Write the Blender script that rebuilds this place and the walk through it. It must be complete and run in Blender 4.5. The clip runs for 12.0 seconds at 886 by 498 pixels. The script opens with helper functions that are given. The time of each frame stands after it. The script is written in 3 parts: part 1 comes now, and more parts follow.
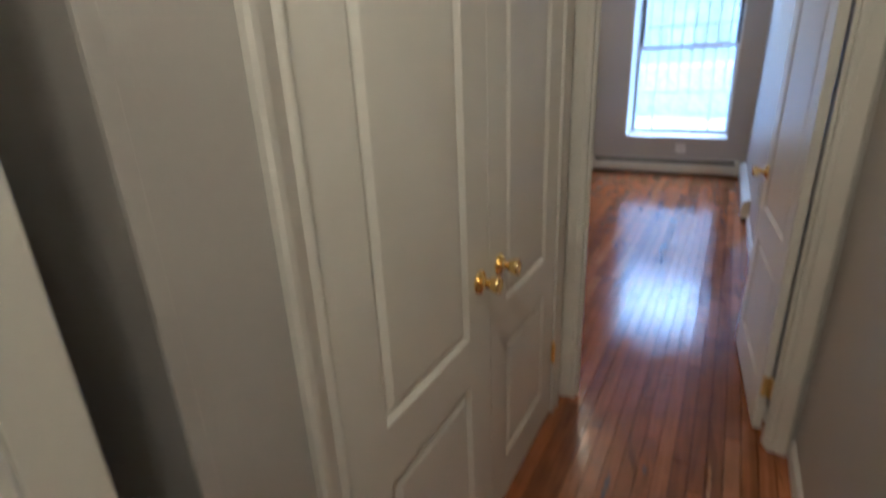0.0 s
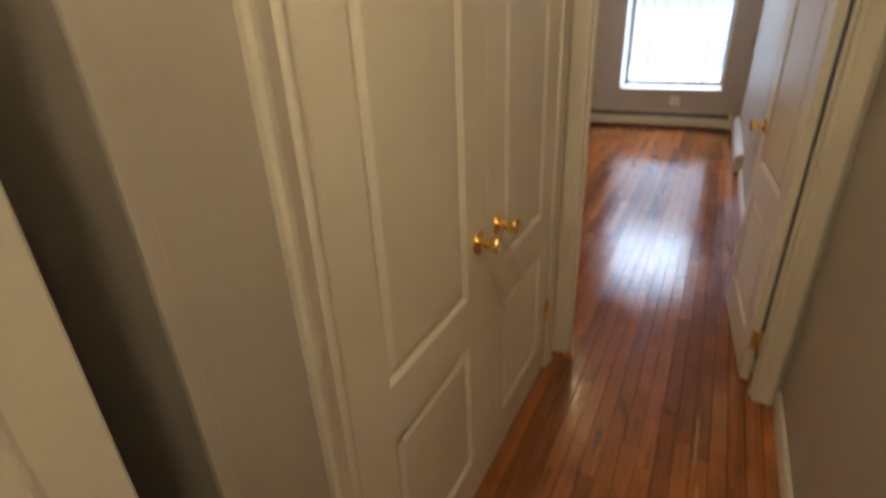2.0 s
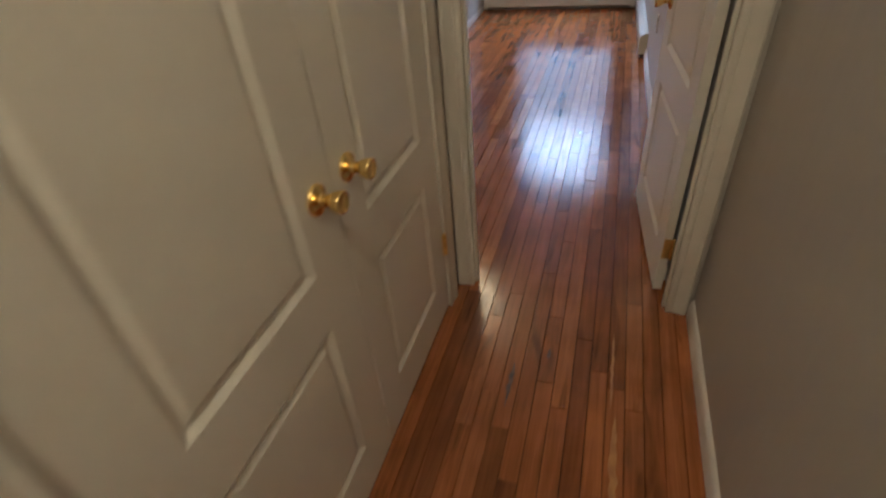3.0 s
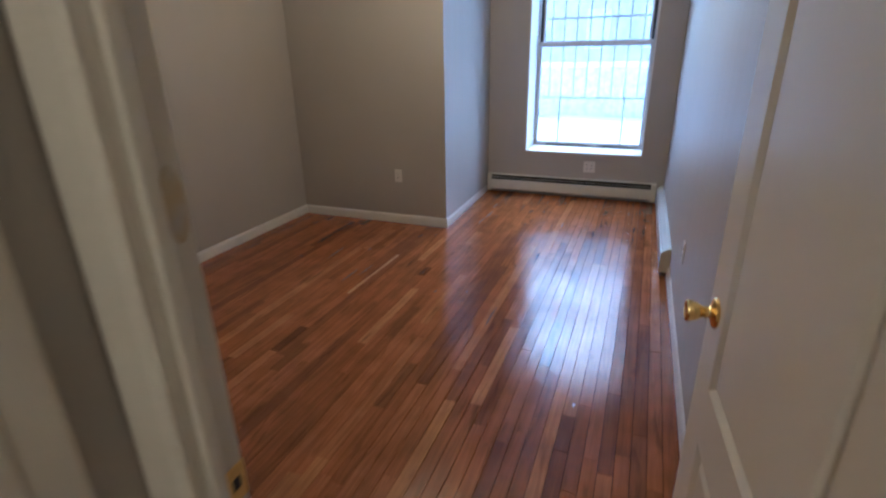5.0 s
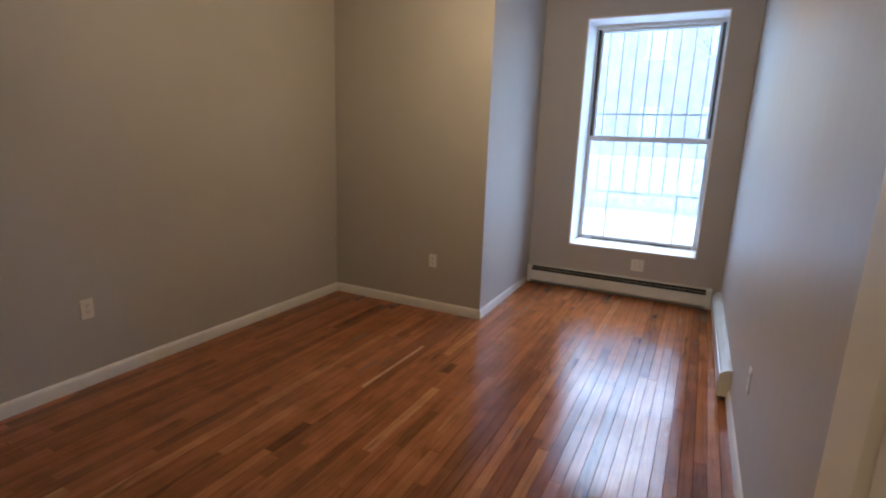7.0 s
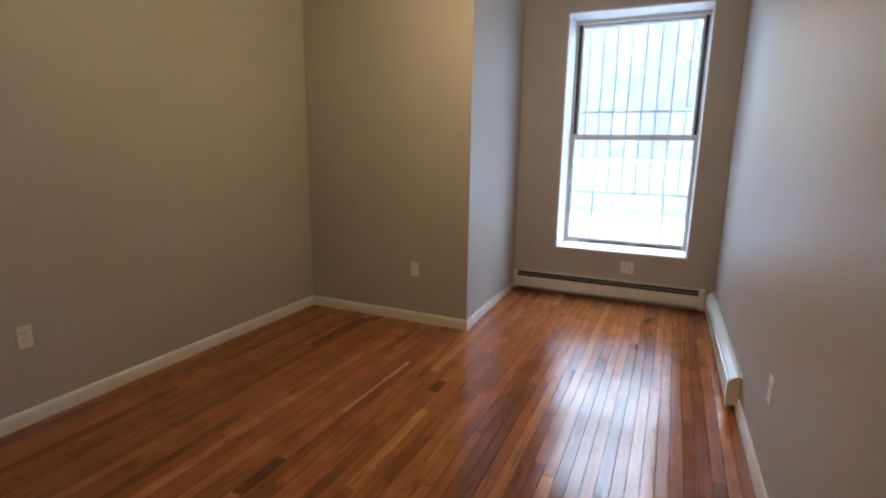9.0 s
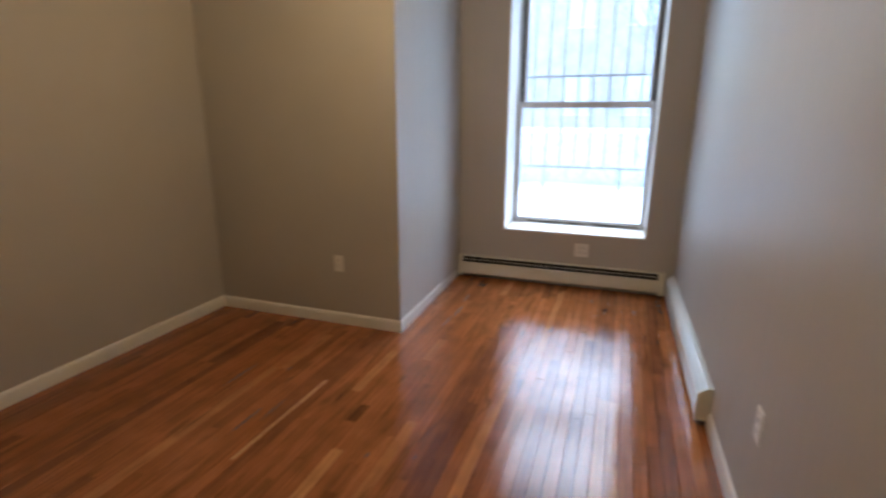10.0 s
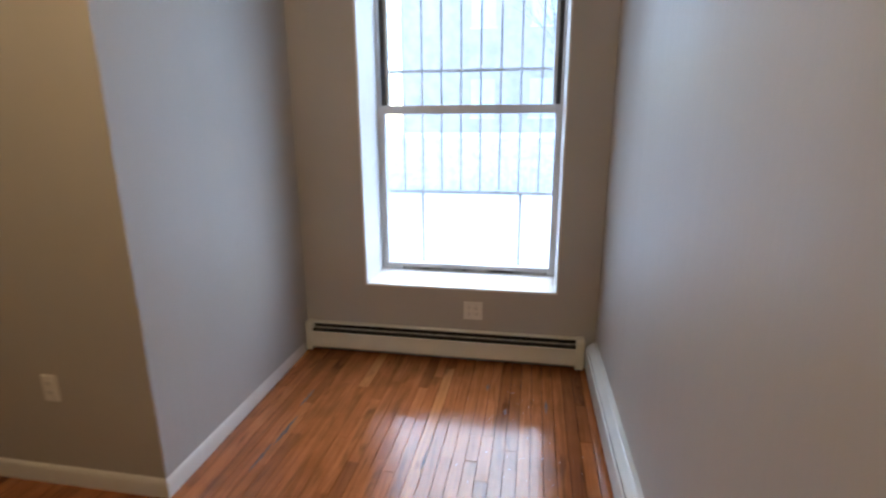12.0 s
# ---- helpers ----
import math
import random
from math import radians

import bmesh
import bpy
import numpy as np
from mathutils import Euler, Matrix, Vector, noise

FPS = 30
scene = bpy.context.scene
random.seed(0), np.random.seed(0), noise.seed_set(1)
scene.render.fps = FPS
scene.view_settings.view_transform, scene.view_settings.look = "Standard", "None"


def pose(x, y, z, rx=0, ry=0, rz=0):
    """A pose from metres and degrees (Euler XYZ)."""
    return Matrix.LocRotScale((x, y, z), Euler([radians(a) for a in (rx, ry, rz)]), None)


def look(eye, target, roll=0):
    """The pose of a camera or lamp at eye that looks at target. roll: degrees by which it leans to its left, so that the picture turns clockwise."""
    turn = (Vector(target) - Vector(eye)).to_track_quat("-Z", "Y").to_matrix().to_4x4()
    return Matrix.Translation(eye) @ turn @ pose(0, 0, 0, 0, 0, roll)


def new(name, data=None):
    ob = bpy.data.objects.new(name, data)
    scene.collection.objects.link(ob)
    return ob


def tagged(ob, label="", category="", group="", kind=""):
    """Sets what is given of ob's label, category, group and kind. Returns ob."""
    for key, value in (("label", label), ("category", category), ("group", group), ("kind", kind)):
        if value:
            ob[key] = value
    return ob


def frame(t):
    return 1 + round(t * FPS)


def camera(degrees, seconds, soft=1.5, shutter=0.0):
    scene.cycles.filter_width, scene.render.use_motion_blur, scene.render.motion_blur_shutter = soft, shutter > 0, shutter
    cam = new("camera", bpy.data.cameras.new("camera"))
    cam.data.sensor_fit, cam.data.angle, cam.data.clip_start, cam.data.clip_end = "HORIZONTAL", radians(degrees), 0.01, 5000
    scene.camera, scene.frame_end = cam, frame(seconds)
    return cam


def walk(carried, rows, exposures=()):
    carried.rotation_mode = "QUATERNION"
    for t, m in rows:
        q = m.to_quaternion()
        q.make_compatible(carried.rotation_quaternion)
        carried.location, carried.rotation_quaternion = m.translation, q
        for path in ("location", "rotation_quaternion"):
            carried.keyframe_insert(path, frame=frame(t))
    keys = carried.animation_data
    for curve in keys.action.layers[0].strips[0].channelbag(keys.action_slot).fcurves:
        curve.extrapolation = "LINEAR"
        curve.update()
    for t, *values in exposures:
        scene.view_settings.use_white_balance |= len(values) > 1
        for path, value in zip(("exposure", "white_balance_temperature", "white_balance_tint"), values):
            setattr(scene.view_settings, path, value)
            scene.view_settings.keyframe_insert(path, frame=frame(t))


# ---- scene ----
cam = camera(82.6, 12.0, 2.2, 0.5)
PATH = [
    (0, (0.28, 0.047, 1.478), (-0.651, 1.676, 0.785), -2.7),
    (0.5, (0.337, 0.099, 1.553), (-0.821, 1.715, 1.331), -1.5),
    (1, (0.333, 0.054, 1.594), (-0.833, 1.678, 1.629), -1.9),
    (1.5, (0.292, 0.052, 1.54), (-0.754, 1.714, 1.157), -1.4),
    (2, (0.249, 0.058, 1.482), (-0.62, 1.643, 0.625), -2.8),
    (2.5, (0.245, 0.162, 1.423), (-0.344, 1.684, 0.267), -3.4),
    (2.7, (0.257, 0.264, 1.408), (-0.325, 1.759, 0.213), -5.0),
    (4.3, (0.265, 1.312, 1.418), (-0.136, 3.002, 0.426), -3.5),
    (4.5, (0.265, 1.417, 1.427), (-0.227, 3.146, 0.549), -3.0),
    (5, (0.277, 1.693, 1.465), (-0.416, 3.424, 0.74), -1.1),
    (5.5, (0.256, 1.863, 1.472), (-0.436, 3.623, 0.82), -0.7),
    (6, (0.215, 1.958, 1.501), (-0.517, 3.71, 0.871), -1.4),
    (6.5, (0.231, 1.962, 1.477), (-0.56, 3.707, 0.903), 2.3),
    (6.7, (0.244, 1.963, 1.474), (-0.635, 3.704, 1.032), 2.0),
    (8.3, (0.187, 2.0, 1.471), (-0.659, 3.767, 1.072), 0.6),
    (8.5, (0.174, 2.039, 1.457), (-0.63, 3.822, 1.037), 0.2),
    (9, (0.093, 2.172, 1.417), (-0.713, 3.959, 1.02), 0.8),
    (9.5, (0.029, 2.469, 1.439), (-0.928, 4.19, 1.09), 0.4),
    (10, (0.048, 2.784, 1.421), (-0.597, 4.609, 0.916), 0.2),
    (10.5, (0.018, 3.162, 1.43), (-0.38, 5.054, 0.915), -0.1),
    (11, (0.007, 3.487, 1.463), (-0.42, 5.373, 0.951), -2.6),
    (11.5, (0.059, 3.824, 1.481), (-0.395, 5.717, 1.023), -0.8),
    (12, (0.11, 4.199, 1.464), (-0.233, 6.106, 0.97), -0.3),
]
EXPOSURES = [(0.0, 2.85, 4560, 6), (0.5, 2.94, 5210, 6), (1.0, 2.94, 6130, 6), (1.5, 2.94, 6370, 6), (2.0, 2.89, 6150, 6), (2.5, 2.79, 5690, 6),
             (4.5, 2.83, 4330, 7), (5.0, 2.78, 4630, 7), (5.5, 2.73, 4780, 7), (6.0, 2.73, 4970, 7), (6.5, 2.73, 5170, 7), (8.5, 2.73, 5810, 7),
             (9.5, 2.73, 5910, 7), (10.5, 2.63, 5760, 7), (12.0, 2.58, 5810, 7)]
walk(cam, [(t, look(eye, target, roll)) for t, eye, target, roll in PATH], EXPOSURES)
SKY, SUN, HALL_W, ROOM_W = 0.135, 0.95, 4.8, 5.2
HALL_LAMP, ROOM_LAMP = (0.15, 0.018, 2.70), (-0.96, 4.62, 2.45)

# ---- world, sun and lamps ----
world = bpy.data.worlds.new("overcast_sky")
scene.world = world
world.use_nodes = True
wn = world.node_tree
sky = wn.nodes.new("ShaderNodeTexSky")
sky.sky_type = "NISHITA"
sky.sun_disc = False
sky.sun_elevation = radians(50)
sky.sun_rotation = radians(5)
sky.air_density, sky.dust_density, sky.ozone_density = 1.0, 0.8, 1.2
wn.links.new(sky.outputs["Color"], wn.nodes["Background"].inputs["Color"])
wn.nodes["Background"].inputs["Strength"].default_value = SKY

sun_data = bpy.data.lights.new("sun", "SUN")
sun_data.energy, sun_data.angle, sun_data.color = SUN, radians(85), (1.0, 0.99, 0.97)
sun = new("sun", sun_data)
sun.matrix_world = look((2, 30, 26), (0, 8, 0))


def bulb_light(name, place, watts, radius, colour):
    data = bpy.data.lights.new(name, "POINT")
    data.energy, data.shadow_soft_size, data.color = watts, radius, colour
    ob = new(name, data)
    ob.location = place
    return ob


WARM = (1.0, 0.74, 0.43)
bulb_light("hall_bulb_light", HALL_LAMP, HALL_W, 0.025, WARM)
bulb_light("room_bulb_light", ROOM_LAMP, ROOM_W, 0.15, (1.0, 0.67, 0.33))


# ---- materials ----
def material(name, colour, rough=0.5, metal=0.0, spec=0.5, tint=0.0, tint_scale=3.0, grain=0.0, grain_scale=300.0, bump=0.0, bump_scale=80.0,
             wear=0.0, second=None, roller=0.0):
    """Principled paint or metal: broad and fine variation of the colour, of the gloss and of the relief, in metres."""
    m = bpy.data.materials.new(name)
    m.use_nodes = True
    t = m.node_tree
    b = t.nodes["Principled BSDF"]
    b.inputs["Metallic"].default_value = metal
    b.inputs["Specular IOR Level"].default_value = spec
    geo = t.nodes.new("ShaderNodeNewGeometry")

    def noise_at(scale, detail=4.0):
        n = t.nodes.new("ShaderNodeTexNoise")
        n.inputs["Scale"].default_value, n.inputs["Detail"].default_value = scale, detail
        t.links.new(geo.outputs["Position"], n.inputs["Vector"])
        return n

    broad, fine = noise_at(tint_scale), noise_at(grain_scale, 2.0)
    mix = t.nodes.new("ShaderNodeMix")
    mix.data_type = "RGBA"
    dark = second or tuple(c * (1 - tint) for c in colour)
    mix.inputs["A"].default_value, mix.inputs["B"].default_value = (*dark, 1), (*colour, 1)
    ramp = t.nodes.new("ShaderNodeMapRange")
    ramp.inputs["From Min"].default_value, ramp.inputs["From Max"].default_value = 0.3, 0.6
    t.links.new(broad.outputs["Fac"], ramp.inputs["Value"])
    t.links.new(ramp.outputs["Result"], mix.inputs["Factor"])
    grainmix = t.nodes.new("ShaderNodeMix")
    grainmix.data_type, grainmix.blend_type = "RGBA", "MULTIPLY"
    grainmix.inputs["Factor"].default_value = grain
    t.links.new(mix.outputs["Result"], grainmix.inputs["A"])
    t.links.new(fine.outputs["Color"], grainmix.inputs["B"])
    t.links.new(grainmix.outputs["Result"], b.inputs["Base Color"])
    rr = t.nodes.new("ShaderNodeMapRange")
    rr.inputs["To Min"].default_value, rr.inputs["To Max"].default_value = rough * (1 - wear), min(1, rough * (1 + wear))
    t.links.new(broad.outputs["Fac"], rr.inputs["Value"])
    t.links.new(rr.outputs["Result"], b.inputs["Roughness"])
    if bump:
        rel = noise_at(bump_scale, 5.0)
        bp = t.nodes.new("ShaderNodeBump")
        bp.inputs["Strength"].default_value, bp.inputs["Distance"].default_value = bump, 0.002
        t.links.new(rel.outputs["Fac"], bp.inputs["Height"])
        if roller:
            mp = t.nodes.new("ShaderNodeMapping")
            mp.inputs["Scale"].default_value = (7.0, 7.0, 0.55)
            t.links.new(geo.outputs["Position"], mp.inputs["Vector"])
            lap = t.nodes.new("ShaderNodeTexNoise")
            lap.inputs["Scale"].default_value, lap.inputs["Detail"].default_value = 1.0, 3.0
            t.links.new(mp.outputs["Vector"], lap.inputs["Vector"])
            wide = t.nodes.new("ShaderNodeBump")
            wide.inputs["Strength"].default_value, wide.inputs["Distance"].default_value = roller, 0.006
            t.links.new(lap.outputs["Fac"], wide.inputs["Height"])
            t.links.new(wide.outputs["Normal"], bp.inputs["Normal"])
        t.links.new(bp.outputs["Normal"], b.inputs["Normal"])
    return m


def wood_material(name, per_object, shade=1.0):
    """Reddish strip oak under old gloss varnish: a tone for each board, long grain, dark streaks, scuffs."""
    m = bpy.data.materials.new(name)
    m.use_nodes = True
    t = m.node_tree
    b = t.nodes["Principled BSDF"]
    geo = t.nodes.new("ShaderNodeNewGeometry")
    if per_object:
        rand = t.nodes.new("ShaderNodeObjectInfo").outputs["Random"]
    else:
        rand = geo.outputs["Random Per Island"]
    shift = t.nodes.new("ShaderNodeVectorMath")
    shift.operation = "MULTIPLY_ADD"
    comb = t.nodes.new("ShaderNodeCombineXYZ")
    for s in ("X", "Y", "Z"):
        t.links.new(rand, comb.inputs[s])
    shift.inputs[1].default_value = (37.0, 91.0, 53.0)
    t.links.new(comb.outputs["Vector"], shift.inputs[0])
    t.links.new(geo.outputs["Position"], shift.inputs[2])

    def noise_at(sx, sy, detail, distort=0.0):
        mp = t.nodes.new("ShaderNodeMapping")
        mp.inputs["Scale"].default_value = (sx, sy, sx)
        t.links.new(shift.outputs["Vector"], mp.inputs["Vector"])
        n = t.nodes.new("ShaderNodeTexNoise")
        n.inputs["Scale"].default_value, n.inputs["Detail"].default_value = 1.0, detail
        n.inputs["Distortion"].default_value = distort
        t.links.new(mp.outputs["Vector"], n.inputs["Vector"])
        return n.outputs["Fac"]

    tone = t.nodes.new("ShaderNodeValToRGB")
    e = tone.color_ramp.elements
    e[0].position, e[0].color = 0.0, (0.205, 0.069, 0.025, 1)
    e[1].position, e[1].color = 1.0, (0.46, 0.196, 0.064, 1)
    for p, c in ((0.25, (0.292, 0.100, 0.031, 1)), (0.55, (0.335, 0.117, 0.037, 1)), (0.86, (0.376, 0.135, 0.043, 1))):
        k = tone.color_ramp.elements.new(p)
        k.color = c
    t.links.new(rand, tone.inputs["Fac"])
    grain = t.nodes.new("ShaderNodeMapRange")
    grain.inputs["From Min"].default_value, grain.inputs["From Max"].default_value = 0.3, 0.7
    grain.inputs["To Min"].default_value, grain.inputs["To Max"].default_value = 0.74, 1.16
    t.links.new(noise_at(48, 2.2, 6.0, 0.9), grain.inputs["Value"])
    fine = t.nodes.new("ShaderNodeMapRange")
    fine.inputs["From Min"].default_value, fine.inputs["From Max"].default_value = 0.3, 0.7
    fine.inputs["To Min"].default_value, fine.inputs["To Max"].default_value = 0.9, 1.06
    t.links.new(noise_at(400, 12.0, 3.0), fine.inputs["Value"])
    streak = t.nodes.new("ShaderNodeMapRange")
    streak.inputs["From Min"].default_value, streak.inputs["From Max"].default_value = 0.58, 0.72
    streak.inputs["To Min"].default_value, streak.inputs["To Max"].default_value = 1.0, 0.55
    t.links.new(noise_at(16, 2.2, 4.0, 1.0), streak.inputs["Value"])
    mul = t.nodes.new("ShaderNodeMath")
    mul.operation = "MULTIPLY"
    t.links.new(grain.outputs["Result"], mul.inputs[0])
    t.links.new(fine.outputs["Result"], mul.inputs[1])
    mul2 = t.nodes.new("ShaderNodeMath")
    mul2.operation = "MULTIPLY"
    t.links.new(mul.outputs["Value"], mul2.inputs[0])
    t.links.new(streak.outputs["Result"], mul2.inputs[1])
    blotch = t.nodes.new("ShaderNodeTexNoise")
    blotch.inputs["Scale"].default_value, blotch.inputs["Detail"].default_value = 6.0, 6.0
    t.links.new(geo.outputs["Position"], blotch.inputs["Vector"])
    worn = t.nodes.new("ShaderNodeMapRange")
    worn.inputs["From Min"].default_value, worn.inputs["From Max"].default_value = 0.3, 0.7
    worn.inputs["To Min"].default_value, worn.inputs["To Max"].default_value = 0.84 * shade, 1.14 * shade
    t.links.new(blotch.outputs["Fac"], worn.inputs["Value"])
    mul3 = t.nodes.new("ShaderNodeMath")
    mul3.operation = "MULTIPLY"
    t.links.new(mul2.outputs["Value"], mul3.inputs[0])
    t.links.new(worn.outputs["Result"], mul3.inputs[1])
    scale = t.nodes.new("ShaderNodeVectorMath")
    scale.operation = "SCALE"
    t.links.new(tone.outputs["Color"], scale.inputs[0])
    t.links.new(mul3.outputs["Value"], scale.inputs["Scale"])
    t.links.new(scale.outputs["Vector"], b.inputs["Base Color"])
    scuff = t.nodes.new("ShaderNodeTexNoise")
    scuff.inputs["Scale"].default_value, scuff.inputs["Detail"].default_value = 3.5, 3.0
    t.links.new(geo.outputs["Position"], scuff.inputs["Vector"])
    rough = t.nodes.new("ShaderNodeMapRange")
    rough.inputs["From Min"].default_value, rough.inputs["From Max"].default_value = 0.3, 0.7
    rough.inputs["To Min"].default_value, rough.inputs["To Max"].default_value = 0.09, 0.18
    t.links.new(scuff.outputs["Fac"], rough.inputs["Value"])
    t.links.new(rough.outputs["Result"], b.inputs["Roughness"])
    wave = t.nodes.new("ShaderNodeTexNoise")
    wave.inputs["Scale"].default_value, wave.inputs["Detail"].default_value = 13.0, 5.0
    t.links.new(geo.outputs["Position"], wave.inputs["Vector"])
    peel = t.nodes.new("ShaderNodeBump")
    peel.inputs["Strength"].default_value, peel.inputs["Distance"].default_value = 0.22, 0.0012
    t.links.new(noise_at(260, 60.0, 2.0), peel.inputs["Height"])
    bp = t.nodes.new("ShaderNodeBump")
    bp.inputs["Strength"].default_value, bp.inputs["Distance"].default_value = 0.52, 0.003
    t.links.new(wave.outputs["Fac"], bp.inputs["Height"])
    t.links.new(peel.outputs["Normal"], bp.inputs["Normal"])
    t.links.new(bp.outputs["Normal"], b.inputs["Normal"])
    b.inputs["Specular IOR Level"].default_value = 0.5
    return m


WALL = material("wall_paint", (0.47, 0.445, 0.41), rough=0.48, spec=0.36, tint=0.05, tint_scale=1.6, grain=0.04, bump=0.16, bump_scale=170, wear=0.25, roller=0.6)
CEIL = material("ceiling_paint", (0.78, 0.77, 0.74), rough=0.7, tint=0.04, bump=0.1, bump_scale=140)
TRIM = material("trim_paint", (0.76, 0.73, 0.655), rough=0.34, tint=0.05, tint_scale=4, grain=0.03, bump=0.07, bump_scale=120, wear=0.3)
DOORP = material("door_paint", (0.83, 0.80, 0.72), rough=0.36, tint=0.04, tint_scale=3, grain=0.03, bump=0.06, bump_scale=160, wear=0.2)
BASEP = material("baseboard_paint", (0.74, 0.72, 0.68), rough=0.4, tint=0.07, tint_scale=7, grain=0.05, bump=0.05, bump_scale=90)
BRASS = material("polished_brass", (1.0, 0.76, 0.30), rough=0.18, metal=1.0, tint=0.15, tint_scale=40, wear=0.3)
HINGEM = material("brass_plate", (0.95, 0.72, 0.28), rough=0.34, metal=1.0, tint=0.2, tint_scale=50, wear=0.3)
HEATP = material("heater_enamel", (0.70, 0.68, 0.58), rough=0.24, tint=0.06, tint_scale=6, grain=0.04, bump=0.03, wear=0.3)
# the same enamel, its colour cooled to imitate the window's reflection
HEATP_SHEEN = material("heater_enamel_sheen", (0.64, 0.66, 0.63), rough=0.2, tint=0.06, tint_scale=6, grain=0.04, bump=0.03, wear=0.3)
# near-black, so that the colour carries the shade inside the heater slot
FIN_SHADE = material("heater_fins_slot_shade", (0.014, 0.013, 0.012), rough=0.7, tint=0.4, tint_scale=60)
PIPE = material("old_pipe", (0.16, 0.09, 0.05), rough=0.5, metal=0.5, tint=0.4, tint_scale=50)
PLASTIC = material("white_plastic", (0.78, 0.76, 0.71), rough=0.3, tint=0.03, tint_scale=20)
SLOT = material("outlet_slot", (0.03, 0.03, 0.03), rough=0.6)
ALU = material("window_aluminium", (0.66, 0.67, 0.68), rough=0.38, tint=0.08, tint_scale=12, grain=0.06, wear=0.3)
TRACK = material("dark_window_track", (0.035, 0.038, 0.042), rough=0.5, tint=0.3, tint_scale=30)
SEAL = material("dirty_weather_seal", (0.05, 0.045, 0.04), rough=0.7, tint_scale=9, second=(0.42, 0.41, 0.38))
SILLP = material("sill_paint", (0.80, 0.80, 0.79), rough=0.4, tint=0.05, tint_scale=8, grain=0.04, bump=0.08, bump_scale=70)
# paled to put window glare into the bars' colour; pipe straps share it
IRON = material("painted_iron", (0.62, 0.63, 0.64), rough=0.5, tint=0.2, tint_scale=25)
SUBFLOOR = material("board_gap", (0.018, 0.010, 0.007), rough=0.8, tint=0.3)
PUTTY = material("yellowed_putty", (0.66, 0.55, 0.34), rough=0.5, tint=0.5, tint_scale=45, second=(0.63, 0.59, 0.50))
SNOW = material("snow", (0.86, 0.88, 0.92), rough=0.7, tint=0.05, tint_scale=1.2, bump=0.4, bump_scale=12)
# fence, render and brick colours are lifted to imitate overexposed daylight
FENCEW = material("weathered_board_glare", (0.79, 0.80, 0.80), rough=0.8, tint=0.25, tint_scale=6, grain=0.2, grain_scale=60)
BARK = material("bark", (0.36, 0.35, 0.35), rough=0.9, tint=0.4, tint_scale=14, bump=0.5, bump_scale=40)
STUCCO = material("grey_render", (0.76, 0.77, 0.75), rough=0.85, tint=0.1, tint_scale=1.5, bump=0.3, bump_scale=60)
BRICKM = material("brick_face", (0.70, 0.62, 0.58), rough=0.85, tint=0.2, tint_scale=2.0, grain=0.2, grain_scale=30)
WOOD_PART = wood_material("oak_board", True)
WOOD_REST = wood_material("oak_boards_far", False)
WOOD_DARK = wood_material("dark_heart_oak", True, 0.66)

GLASS = bpy.data.materials.new("window_glass")
GLASS.use_nodes = True
gb = GLASS.node_tree.nodes["Principled BSDF"]
gb.inputs["Transmission Weight"].default_value = 1.0
gb.inputs["Roughness"].default_value = 0.0
gb.inputs["IOR"].default_value = 1.02
gb.inputs["Base Color"].default_value = (0.92, 0.965, 1.0, 1)

HAZY = bpy.data.materials.new("hazy_window_glass")   # a film of dried dirt and condensation
HAZY.use_nodes = True
hn = HAZY.node_tree
hb = hn.nodes["Principled BSDF"]
hb.inputs["Transmission Weight"].default_value = 1.0
hb.inputs["Roughness"].default_value = 0.0
hb.inputs["IOR"].default_value = 1.02
hb.inputs["Base Color"].default_value = (0.94, 0.97, 1.0, 1)
film = hn.nodes.new("ShaderNodeBsdfTranslucent")
film.inputs["Color"].default_value = (0.92, 0.94, 0.95, 1)
cloud = hn.nodes.new("ShaderNodeTexNoise")
cloud.inputs["Scale"].default_value, cloud.inputs["Detail"].default_value = 3.0, 5.0
thick = hn.nodes.new("ShaderNodeMapRange")
thick.inputs["To Min"].default_value, thick.inputs["To Max"].default_value = 0.012, 0.032
both = hn.nodes.new("ShaderNodeMixShader")
hn.links.new(hn.nodes.new("ShaderNodeNewGeometry").outputs["Position"], cloud.inputs["Vector"])
hn.links.new(cloud.outputs["Fac"], thick.inputs["Value"])
hn.links.new(thick.outputs["Result"], both.inputs["Fac"])
hn.links.new(hb.outputs["BSDF"], both.inputs[1])
hn.links.new(film.outputs["BSDF"], both.inputs[2])
hn.links.new(both.outputs["Shader"], hn.nodes["Material Output"].inputs["Surface"])

BULB = bpy.data.materials.new("lit_bulb")
BULB.use_nodes = True
bb = BULB.node_tree.nodes["Principled BSDF"]
bb.inputs["Emission Color"].default_value = (1.0, 0.75, 0.45, 1)
bb.inputs["Emission Strength"].default_value = 6.0
bb.inputs["Base Color"].default_value = (0.9, 0.88, 0.82, 1)


# ---- mesh helpers ----
def mesh_of(name, bm, mat, smooth=False):
    bmesh.ops.recalc_face_normals(bm, faces=bm.faces)
    me = bpy.data.meshes.new(name)
    bm.to_mesh(me)
    bm.free()
    me.materials.append(mat)
    if smooth:
        for p in me.polygons:
            p.use_smooth = True
        me.set_sharp_from_angle(angle=radians(35))
    return me


def part(name, bm, mat, parent=None, label="", smooth=False):
    ob = new(name, mesh_of(name, bm, mat, smooth))
    ob.parent = parent
    if label:
        tagged(ob, label)
    return ob


def thing(name, label, category, m=None, group=""):
    ob = new(name)
    ob.empty_display_size = 0.05
    if m is not None:
        ob.matrix_world = m
    return tagged(ob, label, category, group)


def structure(name, bm, mat, label, category="wall", smooth=False):
    return tagged(part(name, bm, mat, None, "", smooth), label, category, "", "structure")


